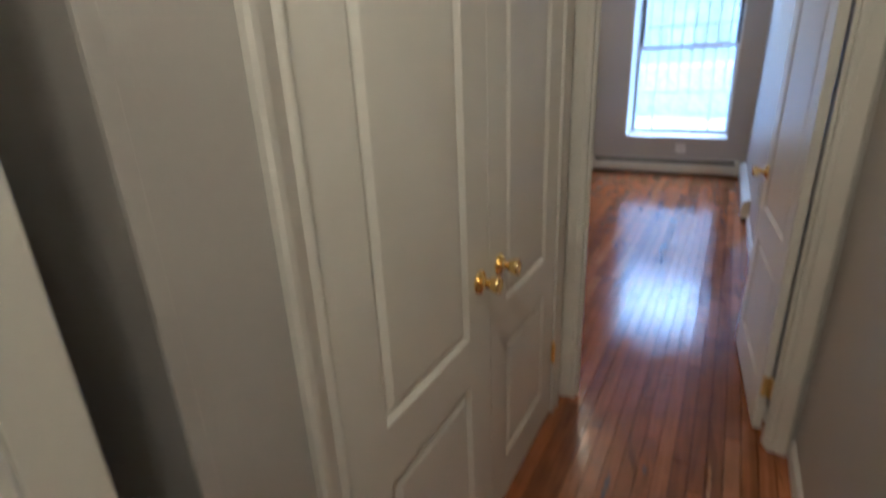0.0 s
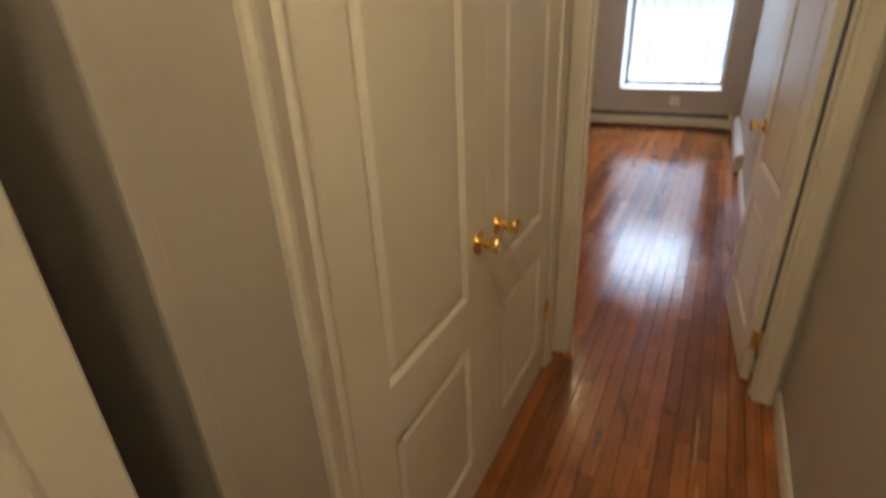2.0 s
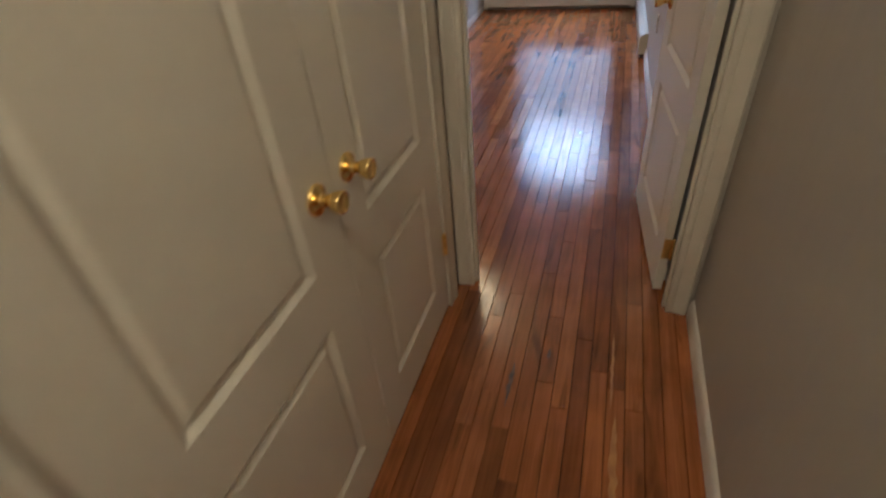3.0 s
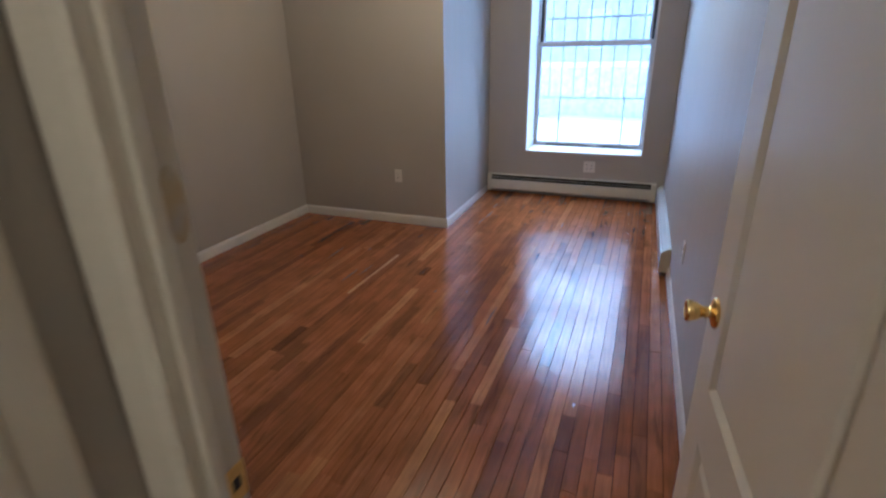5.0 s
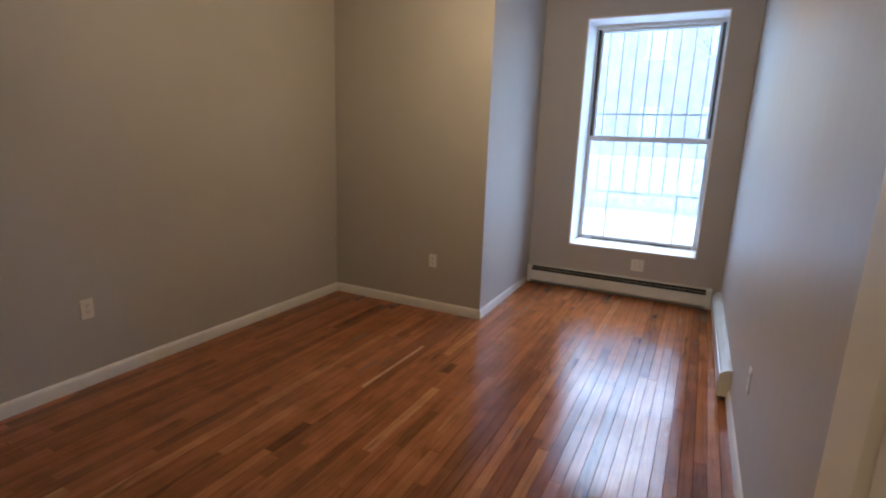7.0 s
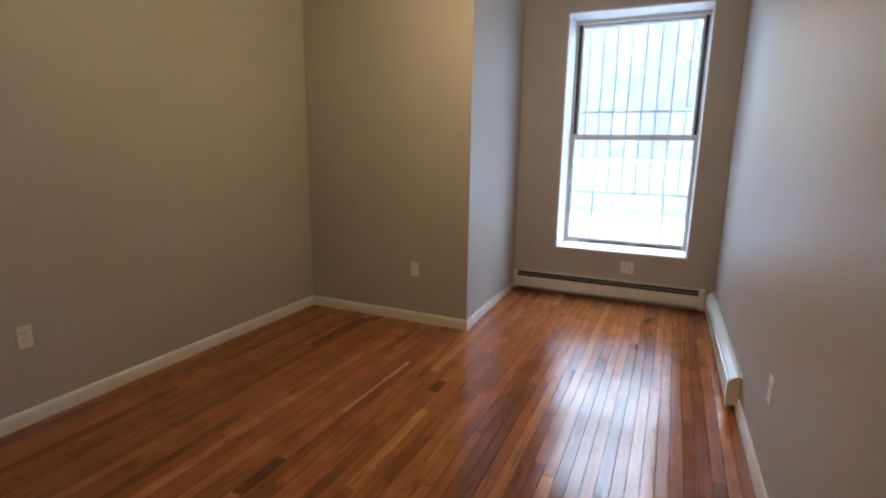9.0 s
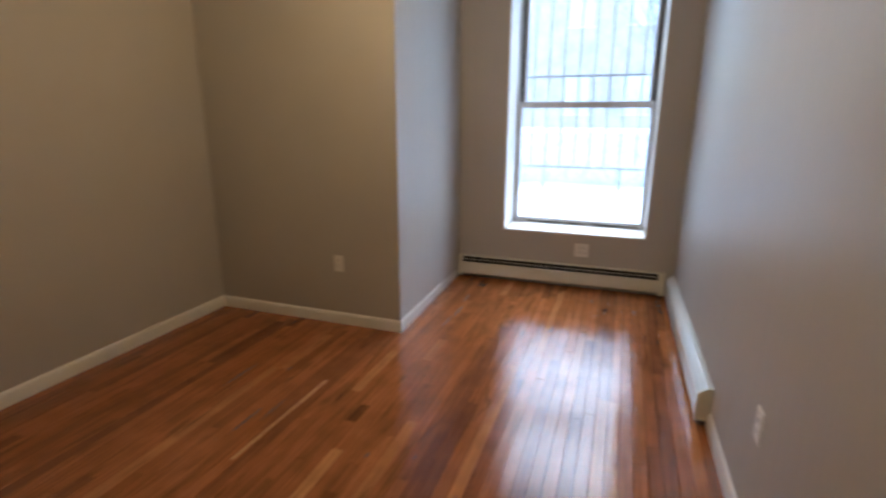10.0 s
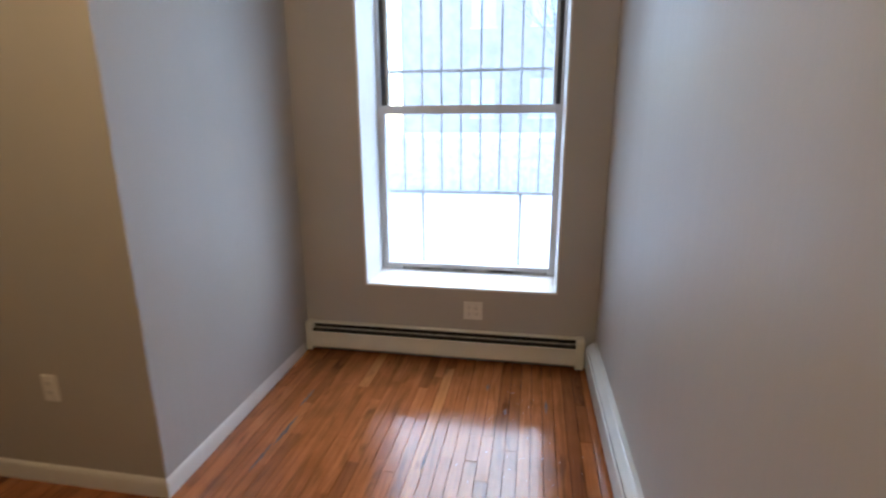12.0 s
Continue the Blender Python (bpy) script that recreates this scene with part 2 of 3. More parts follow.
def box(bm, x0, x1, y0, y1, z0, z1, bevel=0.0, seg=1):
    vs = [bm.verts.new((x, y, z)) for x in (x0, x1) for y in (y0, y1) for z in (z0, z1)]
    fs = [bm.faces.new([vs[i] for i in q]) for q in ((0, 1, 3, 2), (4, 6, 7, 5), (0, 4, 5, 1), (2, 3, 7, 6), (0, 2, 6, 4), (1, 5, 7, 3))]
    if bevel:
        es = list({e for f in fs for e in f.edges})
        bmesh.ops.bevel(bm, geom=es, offset=bevel, segments=seg, profile=0.5, affect="EDGES")
    return bm


def boxed(x0, x1, y0, y1, z0, z1, bevel=0.0, seg=1):
    return box(bmesh.new(), x0, x1, y0, y1, z0, z1, bevel, seg)


def prism(bm, outline, z0, z1):
    """Upright prism on a plan outline."""
    lo = [bm.verts.new((x, y, z0)) for x, y in outline]
    hi = [bm.verts.new((x, y, z1)) for x, y in outline]
    bm.faces.new(lo[::-1])
    bm.faces.new(hi)
    n = len(lo)
    for i in range(n):
        bm.faces.new((lo[i], lo[(i + 1) % n], hi[(i + 1) % n], hi[i]))
    return bm


def sweep(bm, path, normal, profile):
    """Run a profile (sideways, along the normal) along a flat path, mitred at its corners. Sideways is to the left of the way, seen against the normal."""
    pts, nrm = [Vector(p) for p in path], Vector(normal).normalized()
    rings = []
    for i, p in enumerate(pts):
        sides = []
        if i > 0:
            sides.append(nrm.cross((p - pts[i - 1]).normalized()))
        if i < len(pts) - 1:
            sides.append(nrm.cross((pts[i + 1] - p).normalized()))
        s = sum(sides, Vector()).normalized()
        s /= max(0.3, s.dot(sides[0]))
        rings.append([bm.verts.new(p + s * a + nrm * b) for a, b in profile])
    n = len(profile)
    for r0, r1 in zip(rings, rings[1:]):
        for k in range(n):
            bm.faces.new((r0[k], r0[(k + 1) % n], r1[(k + 1) % n], r1[k]))
    bm.faces.new(rings[0][::-1])
    bm.faces.new(rings[-1])
    return bm


def lathe(bm, profile, m=Matrix(), n=24):
    """Turn (radius, height) about the local z axis, then place by m."""
    rings = []
    for r, h in profile:
        rings.append([bm.verts.new(m @ Vector((r * math.cos(6.28318531 * k / n), r * math.sin(6.28318531 * k / n), h))) for k in range(n)])
    for a, b in zip(rings, rings[1:]):
        for k in range(n):
            bm.faces.new((a[k], a[(k + 1) % n], b[(k + 1) % n], b[k]))
    bm.faces.new(rings[0][::-1])
    bm.faces.new(rings[-1])
    return bm


def tube(bm, path, radius, n=10):
    """A round tube along a path; radius is one number or one for each point."""
    pts = [Vector(p) for p in path]
    radii = radius if isinstance(radius, (list, tuple)) else [radius] * len(pts)
    rings = []
    for i, p in enumerate(pts):
        way = (pts[min(i + 1, len(pts) - 1)] - pts[max(i - 1, 0)]).normalized()
        a = way.orthogonal().normalized()
        b = way.cross(a)
        rings.append([bm.verts.new(p + radii[i] * (math.cos(6.28318531 * k / n) * a + math.sin(6.28318531 * k / n) * b)) for k in range(n)])
    for r0, r1 in zip(rings, rings[1:]):
        # match the nearest start so that the rings do not twist
        s = min(range(n), key=lambda q: (r1[q].co - r0[0].co).length)
        r1[:] = r1[s:] + r1[:s]
        for k in range(n):
            bm.faces.new((r0[k], r0[(k + 1) % n], r1[(k + 1) % n], r1[k]))
    bm.faces.new(rings[0][::-1])
    bm.faces.new(rings[-1])
    return bm


# ---- plan, in metres ----
CEILING = 2.85
HALL_L, HALL_R = -0.256, 0.654            # faces of the hall's walls
DOORWALL_0, DOORWALL_1 = 2.022, 2.091     # hall face and room face of the wall with the doorway
OPEN_L, OPEN_R, OPEN_H = -0.185, 0.567, 2.018
ROOM_L = -2.785
JUT_X, JUT_X1, JUT_Y = -1.289, -1.329, 5.702
WIN_Y, OUT_Y = 7.100, 7.58
WIN_L, WIN_R, WIN_B, WIN_T = -0.911, 0.276, 0.470, 2.612
CLOSET_0, CLOSET_1 = 0.582, 1.868        # closet opening along y


def right_x(y):
    """The face of the room's long wall, which is not quite square to the window's."""
    return 0.513 + (7.105 - y) * 0.0128


def gate(axis, u0, u1, o0, o1, a, b):
    """A wall in one piece with a doorway down to the floor; u runs along it, a to b is its thickness along the axis."""
    outline = [(u0, -0.014), (o0, -0.014), (o0, OPEN_H + 0.018), (o1, OPEN_H + 0.018), (o1, -0.014), (u1, -0.014), (u1, CEILING), (u0, CEILING)]
    g = bmesh.new()
    rings = [[g.verts.new((u, d, z) if axis == "y" else (d, u, z)) for u, z in outline] for d in (a, b)]
    for k in range(8):
        g.faces.new((rings[0][k], rings[0][(k + 1) % 8], rings[1][(k + 1) % 8], rings[1][k]))
    g.faces.new(rings[0][::-1])
    g.faces.new(rings[1])
    return g


# ---- large structure ----
bm = prism(bmesh.new(), [(-1.3, -1.9), (0.95, -1.9), (0.95, 7.58), (-3.1, 7.58), (-3.1, 2.022), (-1.3, 2.022)], -0.2, -0.014)
FLOOR = structure("floor", bm, SUBFLOOR, "reddish varnished oak strip floor with worn dark gaps", "floor")

bm = prism(bmesh.new(), [(-1.3, -1.9), (0.95, -1.9), (0.95, 7.6), (-3.1, 7.6), (-3.1, 2.022), (-1.3, 2.022)], CEILING, CEILING + 0.15)
structure("ceiling", bm, CEIL, "plain white painted plaster ceiling", "ceiling")

bm = prism(bmesh.new(), [(right_x(7.6), 7.6), (right_x(DOORWALL_1), DOORWALL_1), (0.95, DOORWALL_1), (0.95, 7.6)], -0.014, CEILING)
structure("wall_right", bm, WALL, "long greige eggshell-painted wall with soft window sheen")

bm = boxed(-3.1, ROOM_L, DOORWALL_1, JUT_Y, -0.014, CEILING)
structure("wall_left", bm, WALL, "plain greige painted bedroom wall")

bm = prism(bmesh.new(), [(-3.1, JUT_Y), (JUT_X, JUT_Y), (JUT_X1, 7.58), (-3.1, 7.58)], -0.014, CEILING)
structure("wall_jut", bm, WALL, "greige painted wall block jutting out beside the window alcove")

bm = bmesh.new()
box(bm, JUT_X1 + 0.002, WIN_L, WIN_Y, OUT_Y, -0.014, CEILING)
box(bm, WIN_R, right_x(7.2), WIN_Y, OUT_Y, -0.014, CEILING)
box(bm, WIN_L, WIN_R, WIN_Y, OUT_Y, -0.014, WIN_B - 0.012)
box(bm, WIN_L, WIN_R, WIN_Y, OUT_Y, WIN_T + 0.012, CEILING)
structure("wall_window", bm, WALL, "greige painted end wall with a deep window recess")

bm = gate("y", -3.1, 0.95, OPEN_L - 0.018, OPEN_R + 0.018, DOORWALL_0, DOORWALL_1)
structure("wall_doorway", bm, WALL, "greige painted partition with the bedroom doorway")

bm = boxed(HALL_R, 0.95, -1.9, DOORWALL_0, -0.014, CEILING)
structure("wall_hall_right", bm, WALL, "greige painted hallway wall")

bm = gate("x", 0.329, DOORWALL_0, CLOSET_0 - 0.018, CLOSET_1 + 0.018, HALL_L - 0.11, HALL_L)
structure("wall_closet", bm, WALL, "greige painted closet front wall with a textured corner")
bm = prism(bmesh.new(), [(HALL_L - 0.036, 0.3288), (HALL_L - 0.033, 0.3262), (HALL_L - 0.004, 0.3255), (HALL_L + 0.0012, 0.3275), (HALL_L + 0.0016, 0.331), (HALL_L + 0.0008, 0.350), (HALL_L - 0.001, 0.352), (HALL_L - 0.001, 0.3288)], 0.0, CEILING - 0.001)
structure("trim_corner_bead", bm, WALL, "skimmed corner bead on the end of the closet wall", "corner bead")

bm = bmesh.new()
box(bm, -1.2, HALL_L - 0.1105, 0.3292, 0.51, -0.014, CEILING)
box(bm, -1.3, -1.2, -0.25, 0.51, -0.014, CEILING)
structure("wall_niche", bm, WALL, "dim painted wall inside the narrow side opening")
bm = boxed(-1.3, -0.135, -1.9, -0.25, -0.014, CEILING)
# added low blocks; their unseen tops cut the hall light into a diagonal shadow
box(bm, -0.170, -0.135, -0.25, 0.192, -0.014, 2.24)
box(bm, -1.2, -0.172, -0.25, 0.192, -0.014, 1.95)
structure("wall_hall_left", bm, WALL, "painted hallway wall with added low blocks that shape the niche shadow")
bm = boxed(-0.135, HALL_R, -1.9, -1.8, -0.014, CEILING)
structure("wall_hall_end", bm, WALL, "plain painted wall closing the hallway")
bm = bmesh.new()
box(bm, -1.25, -1.15, 0.51, DOORWALL_0, -0.014, CEILING)
structure("wall_closet_back", bm, WALL, "plain closet back wall")

# ---- trim: casings, jambs, baseboards ----
CASING = [(0, 0), (0, 0.010), (0.006, 0.013), (0.018, 0.013), (0.024, 0.010), (0.030, 0.012), (0.050, 0.017), (0.056, 0.019), (0.066, 0.019),
          (0.072, 0.014), (0.072, 0)]


def casing(name, path, normal, label):
    return structure(name, sweep(bmesh.new(), path, normal, CASING), TRIM, label, "door casing", True)


# the way goes up the far leg, across and down, with the moulding outside the opening
casing("trim_hall_doorway", [(OPEN_R, DOORWALL_0 - 0.001, 0), (OPEN_R, DOORWALL_0 - 0.001, OPEN_H), (OPEN_L, DOORWALL_0 - 0.001, OPEN_H), (OPEN_L, DOORWALL_0 - 0.001, 0)][::-1],
       (0, -1, 0), "cream painted moulded casing round the bedroom doorway")
bm = sweep(bmesh.new(), [(OPEN_L, DOORWALL_1 + 0.001, 0), (OPEN_L, DOORWALL_1 + 0.001, OPEN_H), (OPEN_R, DOORWALL_1 + 0.001, OPEN_H), (OPEN_R, DOORWALL_1 + 0.001, 0)][::-1],
           (0, 1, 0), [(0.022, 0), (0.023, 0.004), (0.050, 0.007), (0.078, 0.009), (0.080, 0)])
structure("trim_room_doorway", bm, TRIM, "flat cream painted casing on the bedroom side", "door casing")
casing("trim_closet", [(HALL_L + 0.001, CLOSET_0, 0), (HALL_L + 0.001, CLOSET_0, OPEN_H), (HALL_L + 0.001, CLOSET_1, OPEN_H), (HALL_L + 0.001, CLOSET_1, 0)],
       (1, 0, 0), "cream painted moulded casing round the closet doors")

bm = bmesh.new()
box(bm, OPEN_L - 0.018, OPEN_L, DOORWALL_0, DOORWALL_1, 0, OPEN_H, 0.0015)
box(bm, OPEN_R, OPEN_R + 0.018, DOORWALL_0, DOORWALL_1, 0, OPEN_H, 0.0015)
box(bm, OPEN_L - 0.018, OPEN_R + 0.018, DOORWALL_0, DOORWALL_1, OPEN_H + 0.0005, OPEN_H + 0.018, 0.0015)
box(bm, OPEN_L + 0.0003, OPEN_L + 0.012, DOORWALL_0 + 0.010, DOORWALL_0 + 0.032, 0, OPEN_H - 0.012, 0.003)
box(bm, OPEN_R - 0.012, OPEN_R - 0.0003, DOORWALL_0 + 0.010, DOORWALL_0 + 0.032, 0, OPEN_H - 0.012, 0.003)
box(bm, OPEN_L + 0.0003, OPEN_R - 0.0003, DOORWALL_0 + 0.010, DOORWALL_0 + 0.032, OPEN_H - 0.0118, OPEN_H, 0.003)
structure("trim_jamb", bm, TRIM, "cream painted door jamb with a stop strip", "door jamb")
bm = bmesh.new()
box(bm, HALL_L - 0.11, HALL_L - 0.001, CLOSET_0 - 0.018, CLOSET_0, 0, OPEN_H)
box(bm, HALL_L - 0.11, HALL_L - 0.001, CLOSET_1, CLOSET_1 + 0.018, 0, OPEN_H)
box(bm, HALL_L - 0.11, HALL_L - 0.001, CLOSET_0 - 0.018, CLOSET_1 + 0.018, OPEN_H + 0.0005, OPEN_H + 0.018)
structure("trim_closet_jamb", bm, TRIM, "cream painted closet jamb", "door jamb")
bm = bmesh.new()
box(bm, -0.135, -0.121, 0.138, 0.191, 0, 2.1, 0.003)
box(bm, -0.135, -0.117, 0.116, 0.1375, 0, 2.1, 0.004)
structure("trim_side_opening", bm, TRIM, "cream painted casing leg at the narrow side opening", "door casing")

BASE = [(0, 0), (0.013, 0), (0.013, 0.058), (0.010, 0.068), (0.006, 0.078), (0, 0.082)]


def baseboard(name, path, label="cream painted wooden baseboard along the wall"):
    return structure(name, sweep(bmesh.new(), path, (0, 0, 1), BASE), BASEP, label, "baseboard", True)


baseboard("baseboard_room", [(JUT_X1 + 0.001, 7.03, 0), (JUT_X, JUT_Y, 0), (ROOM_L, JUT_Y, 0), (ROOM_L, DOORWALL_1, 0), (OPEN_L - 0.082, DOORWALL_1, 0)])
baseboard("baseboard_right", [(right_x(2.2), 2.2, 0), (right_x(5.19), 5.19, 0)])
baseboard("baseboard_hall", [(HALL_R, -1.8, 0), (HALL_R, DOORWALL_0 - 0.02, 0)])
baseboard("baseboard_closet", [(HALL_L, CLOSET_0 - 0.073, 0), (HALL_L, 0.330, 0)])


# ---- doors ----
def door_leaf(w, h, stile):
    """A moulded two-panel leaf with an arched upper panel, panelled on both faces: x along it, its front at y = 0 facing -y."""
    bm = bmesh.new()
    t = 0.032
    x0, x1 = stile, w - stile
    panels = ((0.165, 0.622, 0.0), (0.764, 1.812, 0.050))
    n = 20

    def contour(z0, z1, arch, inset):
        pts = [(x0 + inset, z0 + inset), (x1 - inset, z0 + inset)]
        for k in range(n + 1):
            u = 1 - k / n
            x = x0 + inset + (x1 - x0 - 2 * inset) * u
            s = min(1, max(0, (u - 0.06) / 0.88))
            pts.append((x, z1 - inset + arch * (0.5 - 0.5 * math.cos(6.28318531 * s))))
        return pts

    for y, depth in ((0.0, 1.0), (t, -1.0)):
        cache = {}

        def vert(x, z, d=0.0):
            key = (round(x, 5), round(z, 5), round(d, 5))
            if key not in cache:
                cache[key] = bm.verts.new((x, y + d * depth, z))
            return cache[key]

        def quad(pts, d=0.0):
            bm.faces.new([vert(x, z, d) for x, z in pts])

        zs = [0.0, 0.165, 0.622, 0.764, 1.812, h]
        for z0, z1 in zip(zs, zs[1:]):
            quad([(0, z0), (x0, z0), (x0, z1), (0, z1)])
            quad([(x1, z0), (w, z0), (w, z1), (x1, z1)])
        quad([(x0, 0), (x1, 0), (x1, 0.165), (x0, 0.165)])
        lower_top = contour(*panels[0], 0)[2:]
        for (xa, za), (xb, zb) in zip(lower_top, lower_top[1:]):
            quad([(xb, zb), (xa, za), (xa, 0.764), (xb, 0.764)])
        for (xa, za), (xb, zb) in zip(contour(*panels[1], 0)[2:], contour(*panels[1], 0)[3:]):
            quad([(xb, zb), (xa, za), (xa, h), (xb, h)])
        for z0, z1, arch in panels:
            rings = [(0.0, 0.0), (0.003, 0.0012), (0.017, 0.0098), (0.021, 0.0108), (0.025, 0.0100), (0.038, 0.0030), (0.042, 0.0024)]
            loops = []
            for inset, d in rings:
                c = contour(z0, z1, arch, inset)
                loops.append([vert(x, z, d) for x, z in c])
            for a, b in zip(loops, loops[1:]):
                for k in range(len(a)):
                    bm.faces.new((a[k], a[(k + 1) % len(a)], b[(k + 1) % len(b)], b[k]))
            bm.faces.new(loops[-1])
    # edges of the leaf
    for x in (0.0, w):
        bm.faces.new([bm.verts.new((x, y, z)) for y, z in ((0, 0), (t, 0), (t, h), (0, h))])
    for z in (0.0, h):
        bm.faces.new([bm.verts.new((x, y, z)) for x, y in ((0, 0), (w, 0), (w, t), (0, t))])
    bmesh.ops.remove_doubles(bm, verts=bm.verts, dist=0.00002)
    return bm


KNOB = [(0.0325, 0.0), (0.0335, 0.003), (0.0315, 0.007), (0.021, 0.0105), (0.0135, 0.013), (0.0115, 0.016), (0.0115, 0.0185), (0.0132, 0.0195), (0.0132, 0.0215),
        (0.0115, 0.0225), (0.0125, 0.027), (0.0165, 0.033), (0.0205, 0.041), (0.0232, 0.050), (0.0240, 0.057), (0.0228, 0.0605), (0.0195, 0.0615), (0.0175, 0.0595),
        (0.009, 0.0585), (0.002, 0.0585)]


def knob(parent, x, z, y=0.0, turn=90):
    m = Matrix.Translation((x, y, z)) @ Euler((radians(turn), 0, 0)).to_matrix().to_4x4()
    rose = part("rose", lathe(bmesh.new(), KNOB[:6], m), BRASS, parent, "", True)
    part("knob", lathe(bmesh.new(), KNOB[5:], m), BRASS, rose, "polished brass tulip knob", True)


def hinge(parent, x, z, y=-0.009):
    """A butt hinge: barrel with its knuckles and finials, and the two leaves let into the wood."""
    bm = bmesh.new()
    prof = [(0.0015, -0.006), (0.0045, -0.003), (0.0045, 0.0), (0.0080, 0.0002)]
    for k in range(5):
        a, b = k * 0.0178, (k + 1) * 0.0178
        prof += [(0.0080, a + 0.0006), (0.0080, b - 0.0006), (0.0070, b)]
    prof += [(0.0045, 0.0892), (0.0045, 0.092), (0.0015, 0.095)]
    barrel = part("hinge", lathe(bm, prof, Matrix.Translation((x, y, z)), 12), HINGEM, parent, "brass butt hinge", True)
    part("hinge_leaf", box(bmesh.new(), x + 0.005, x + 0.013, y + 0.0035, y + 0.0060, z, z + 0.089), HINGEM, barrel)
    part("hinge_leaf", box(bmesh.new(), x - 0.014, x - 0.005, y + 0.0035, y + 0.0060, z, z + 0.089), HINGEM, barrel)
    return barrel


MID = 1.240
W1, W2 = MID - 0.0015 - (CLOSET_0 + 0.003), CLOSET_1 - 0.003 - (MID + 0.0015)
FACE = HALL_L + 0.001
d1 = thing("closet_door", "cream painted two-panel arched closet door, closed", "closet door", pose(FACE, CLOSET_0 + 0.003, 0.010, 0, 0, 90), "pair of closet doors")
part("leaf", door_leaf(W1, 2.003, 0.131), DOORP, d1)
knob(d1, W1 - 0.067, 0.91)
hinge(d1, 0.004, 1.690)
hinge(d1, 0.004, 0.20)
d2 = thing("closet_door", "cream painted two-panel arched closet door beside the doorway, closed", "closet door", pose(FACE, MID + 0.0015, 0.010, 0, 0, 90), "pair of closet doors")
part("leaf", door_leaf(W2, 2.003, 0.120), DOORP, d2)
knob(d2, 0.067, 0.91)
hinge(d2, W2 - 0.004, 1.685)
hinge(d2, W2 - 0.004, 0.26)

DW = 0.734
door = thing("bedroom_door", "cream painted two-panel door standing open against the wall", "door", pose(0.458, 2.852, 0.012, 0, 0, -84.9))
part("leaf", door_leaf(DW, 2.003, 0.115), DOORP, door)
knob(door, 0.062, 0.925)
part("latch", box(bmesh.new(), -0.001, 0.0, 0.006, 0.029, 0.896, 0.954), HINGEM, door, "brass latch plate")
for z in (0.155, 1.71):
    bm = bmesh.new()
    lathe(bm, [(0.002, -0.004), (0.0062, 0), (0.0062, 0.089), (0.002, 0.093)], Matrix.Translation((DW + 0.004, 0.036, z)), 12)
    hb = part("hinge", bm, HINGEM, door, "brass butt hinge", True)
    part("hinge_leaf", box(bmesh.new(), DW + 0.0002, DW + 0.002, 0.004, 0.031, z, z + 0.089, 0.0005), HINGEM, hb)

strike = thing("strike_plate", "brass strike plate on the door jamb", "strike plate", pose(OPEN_L + 0.0005, DOORWALL_1 - 0.017, 0.925))
bm = bmesh.new()
box(bm, 0, 0.0015, -0.016, 0.016, 0.010, 0.029)
box(bm, 0, 0.0015, -0.016, 0.016, -0.029, -0.010)
box(bm, 0, 0.0015, -0.016, -0.007, -0.010, 0.010)
box(bm, 0, 0.0015, 0.007, 0.016, -0.010, 0.010)
part("plate", bm, HINGEM, strike)
part("latch_hole", box(bmesh.new(), 0, 0.0006, -0.007, 0.007, -0.010, 0.010), SLOT, strike)

# ---- window ----
FR_Y = 7.398
win = tagged(new("window_1"), "white aluminium double-hung window in a deep recess", "window", "", "structure")
bm = bmesh.new()   # painted lining of the recess, a little splayed
prism(bm, [(WIN_L, WIN_Y), (WIN_L + 0.012, WIN_Y), (WIN_L + 0.035, OUT_Y), (WIN_L, OUT_Y)], WIN_B, WIN_T)
prism(bm, [(WIN_R - 0.010, WIN_Y), (WIN_R, WIN_Y), (WIN_R, OUT_Y), (WIN_R - 0.010, OUT_Y)], WIN_B, WIN_T)
box(bm, WIN_L, WIN_R, WIN_Y, OUT_Y, WIN_T, WIN_T + 0.012)
part("lining", bm, SILLP, win, "white painted window reveal")
bm = bmesh.new()
vs = [bm.verts.new(p) for p in ((WIN_L, WIN_Y - 0.002, WIN_B - 0.012), (WIN_R, WIN_Y - 0.002, WIN_B - 0.012), (WIN_R, WIN_Y - 0.002, WIN_B), (WIN_L, WIN_Y - 0.002, WIN_B),
                               (WIN_L, OUT_Y, WIN_B - 0.012), (WIN_R, OUT_Y, WIN_B - 0.012), (WIN_R, OUT_Y, WIN_B + 0.022), (WIN_L, OUT_Y, WIN_B + 0.022))]
for q in ((0, 1, 2, 3), (5, 4, 7, 6), (3, 2, 6, 7), (0, 4, 5, 1), (0, 3, 7, 4), (1, 5, 6, 2)):
    bm.faces.new([vs[i] for i in q])
part("window_sill", bm, SILLP, win, "deep white painted sill")
FL, FR, FB, FT = WIN_L + 0.030, WIN_R - 0.010, WIN_B + 0.012, WIN_T
MEET0, MEET1 = 1.497, 1.556
bm = bmesh.new()
box(bm, FL, FL + 0.014, FR_Y, FR_Y + 0.10, FB, FT, 0.002)
box(bm, FR - 0.014, FR, FR_Y, FR_Y + 0.10, FB, FT, 0.002)
box(bm, FL + 0.014, FR - 0.014, FR_Y, FR_Y + 0.10, FT - 0.03, FT - 0.0005, 0.002)
box(bm, FL + 0.014, FR - 0.014, FR_Y, FR_Y + 0.10, FB, FB + 0.018, 0.002)
part("window_frame", bm, ALU, win)
for x0, x1 in ((FL + 0.0145, FL + 0.040), (FR - 0.040, FR - 0.0145)):
    part("track", boxed(x0, x1, FR_Y + 0.036, FR_Y + 0.09, MEET1, FT - 0.031), TRACK, win, "dark sash track")


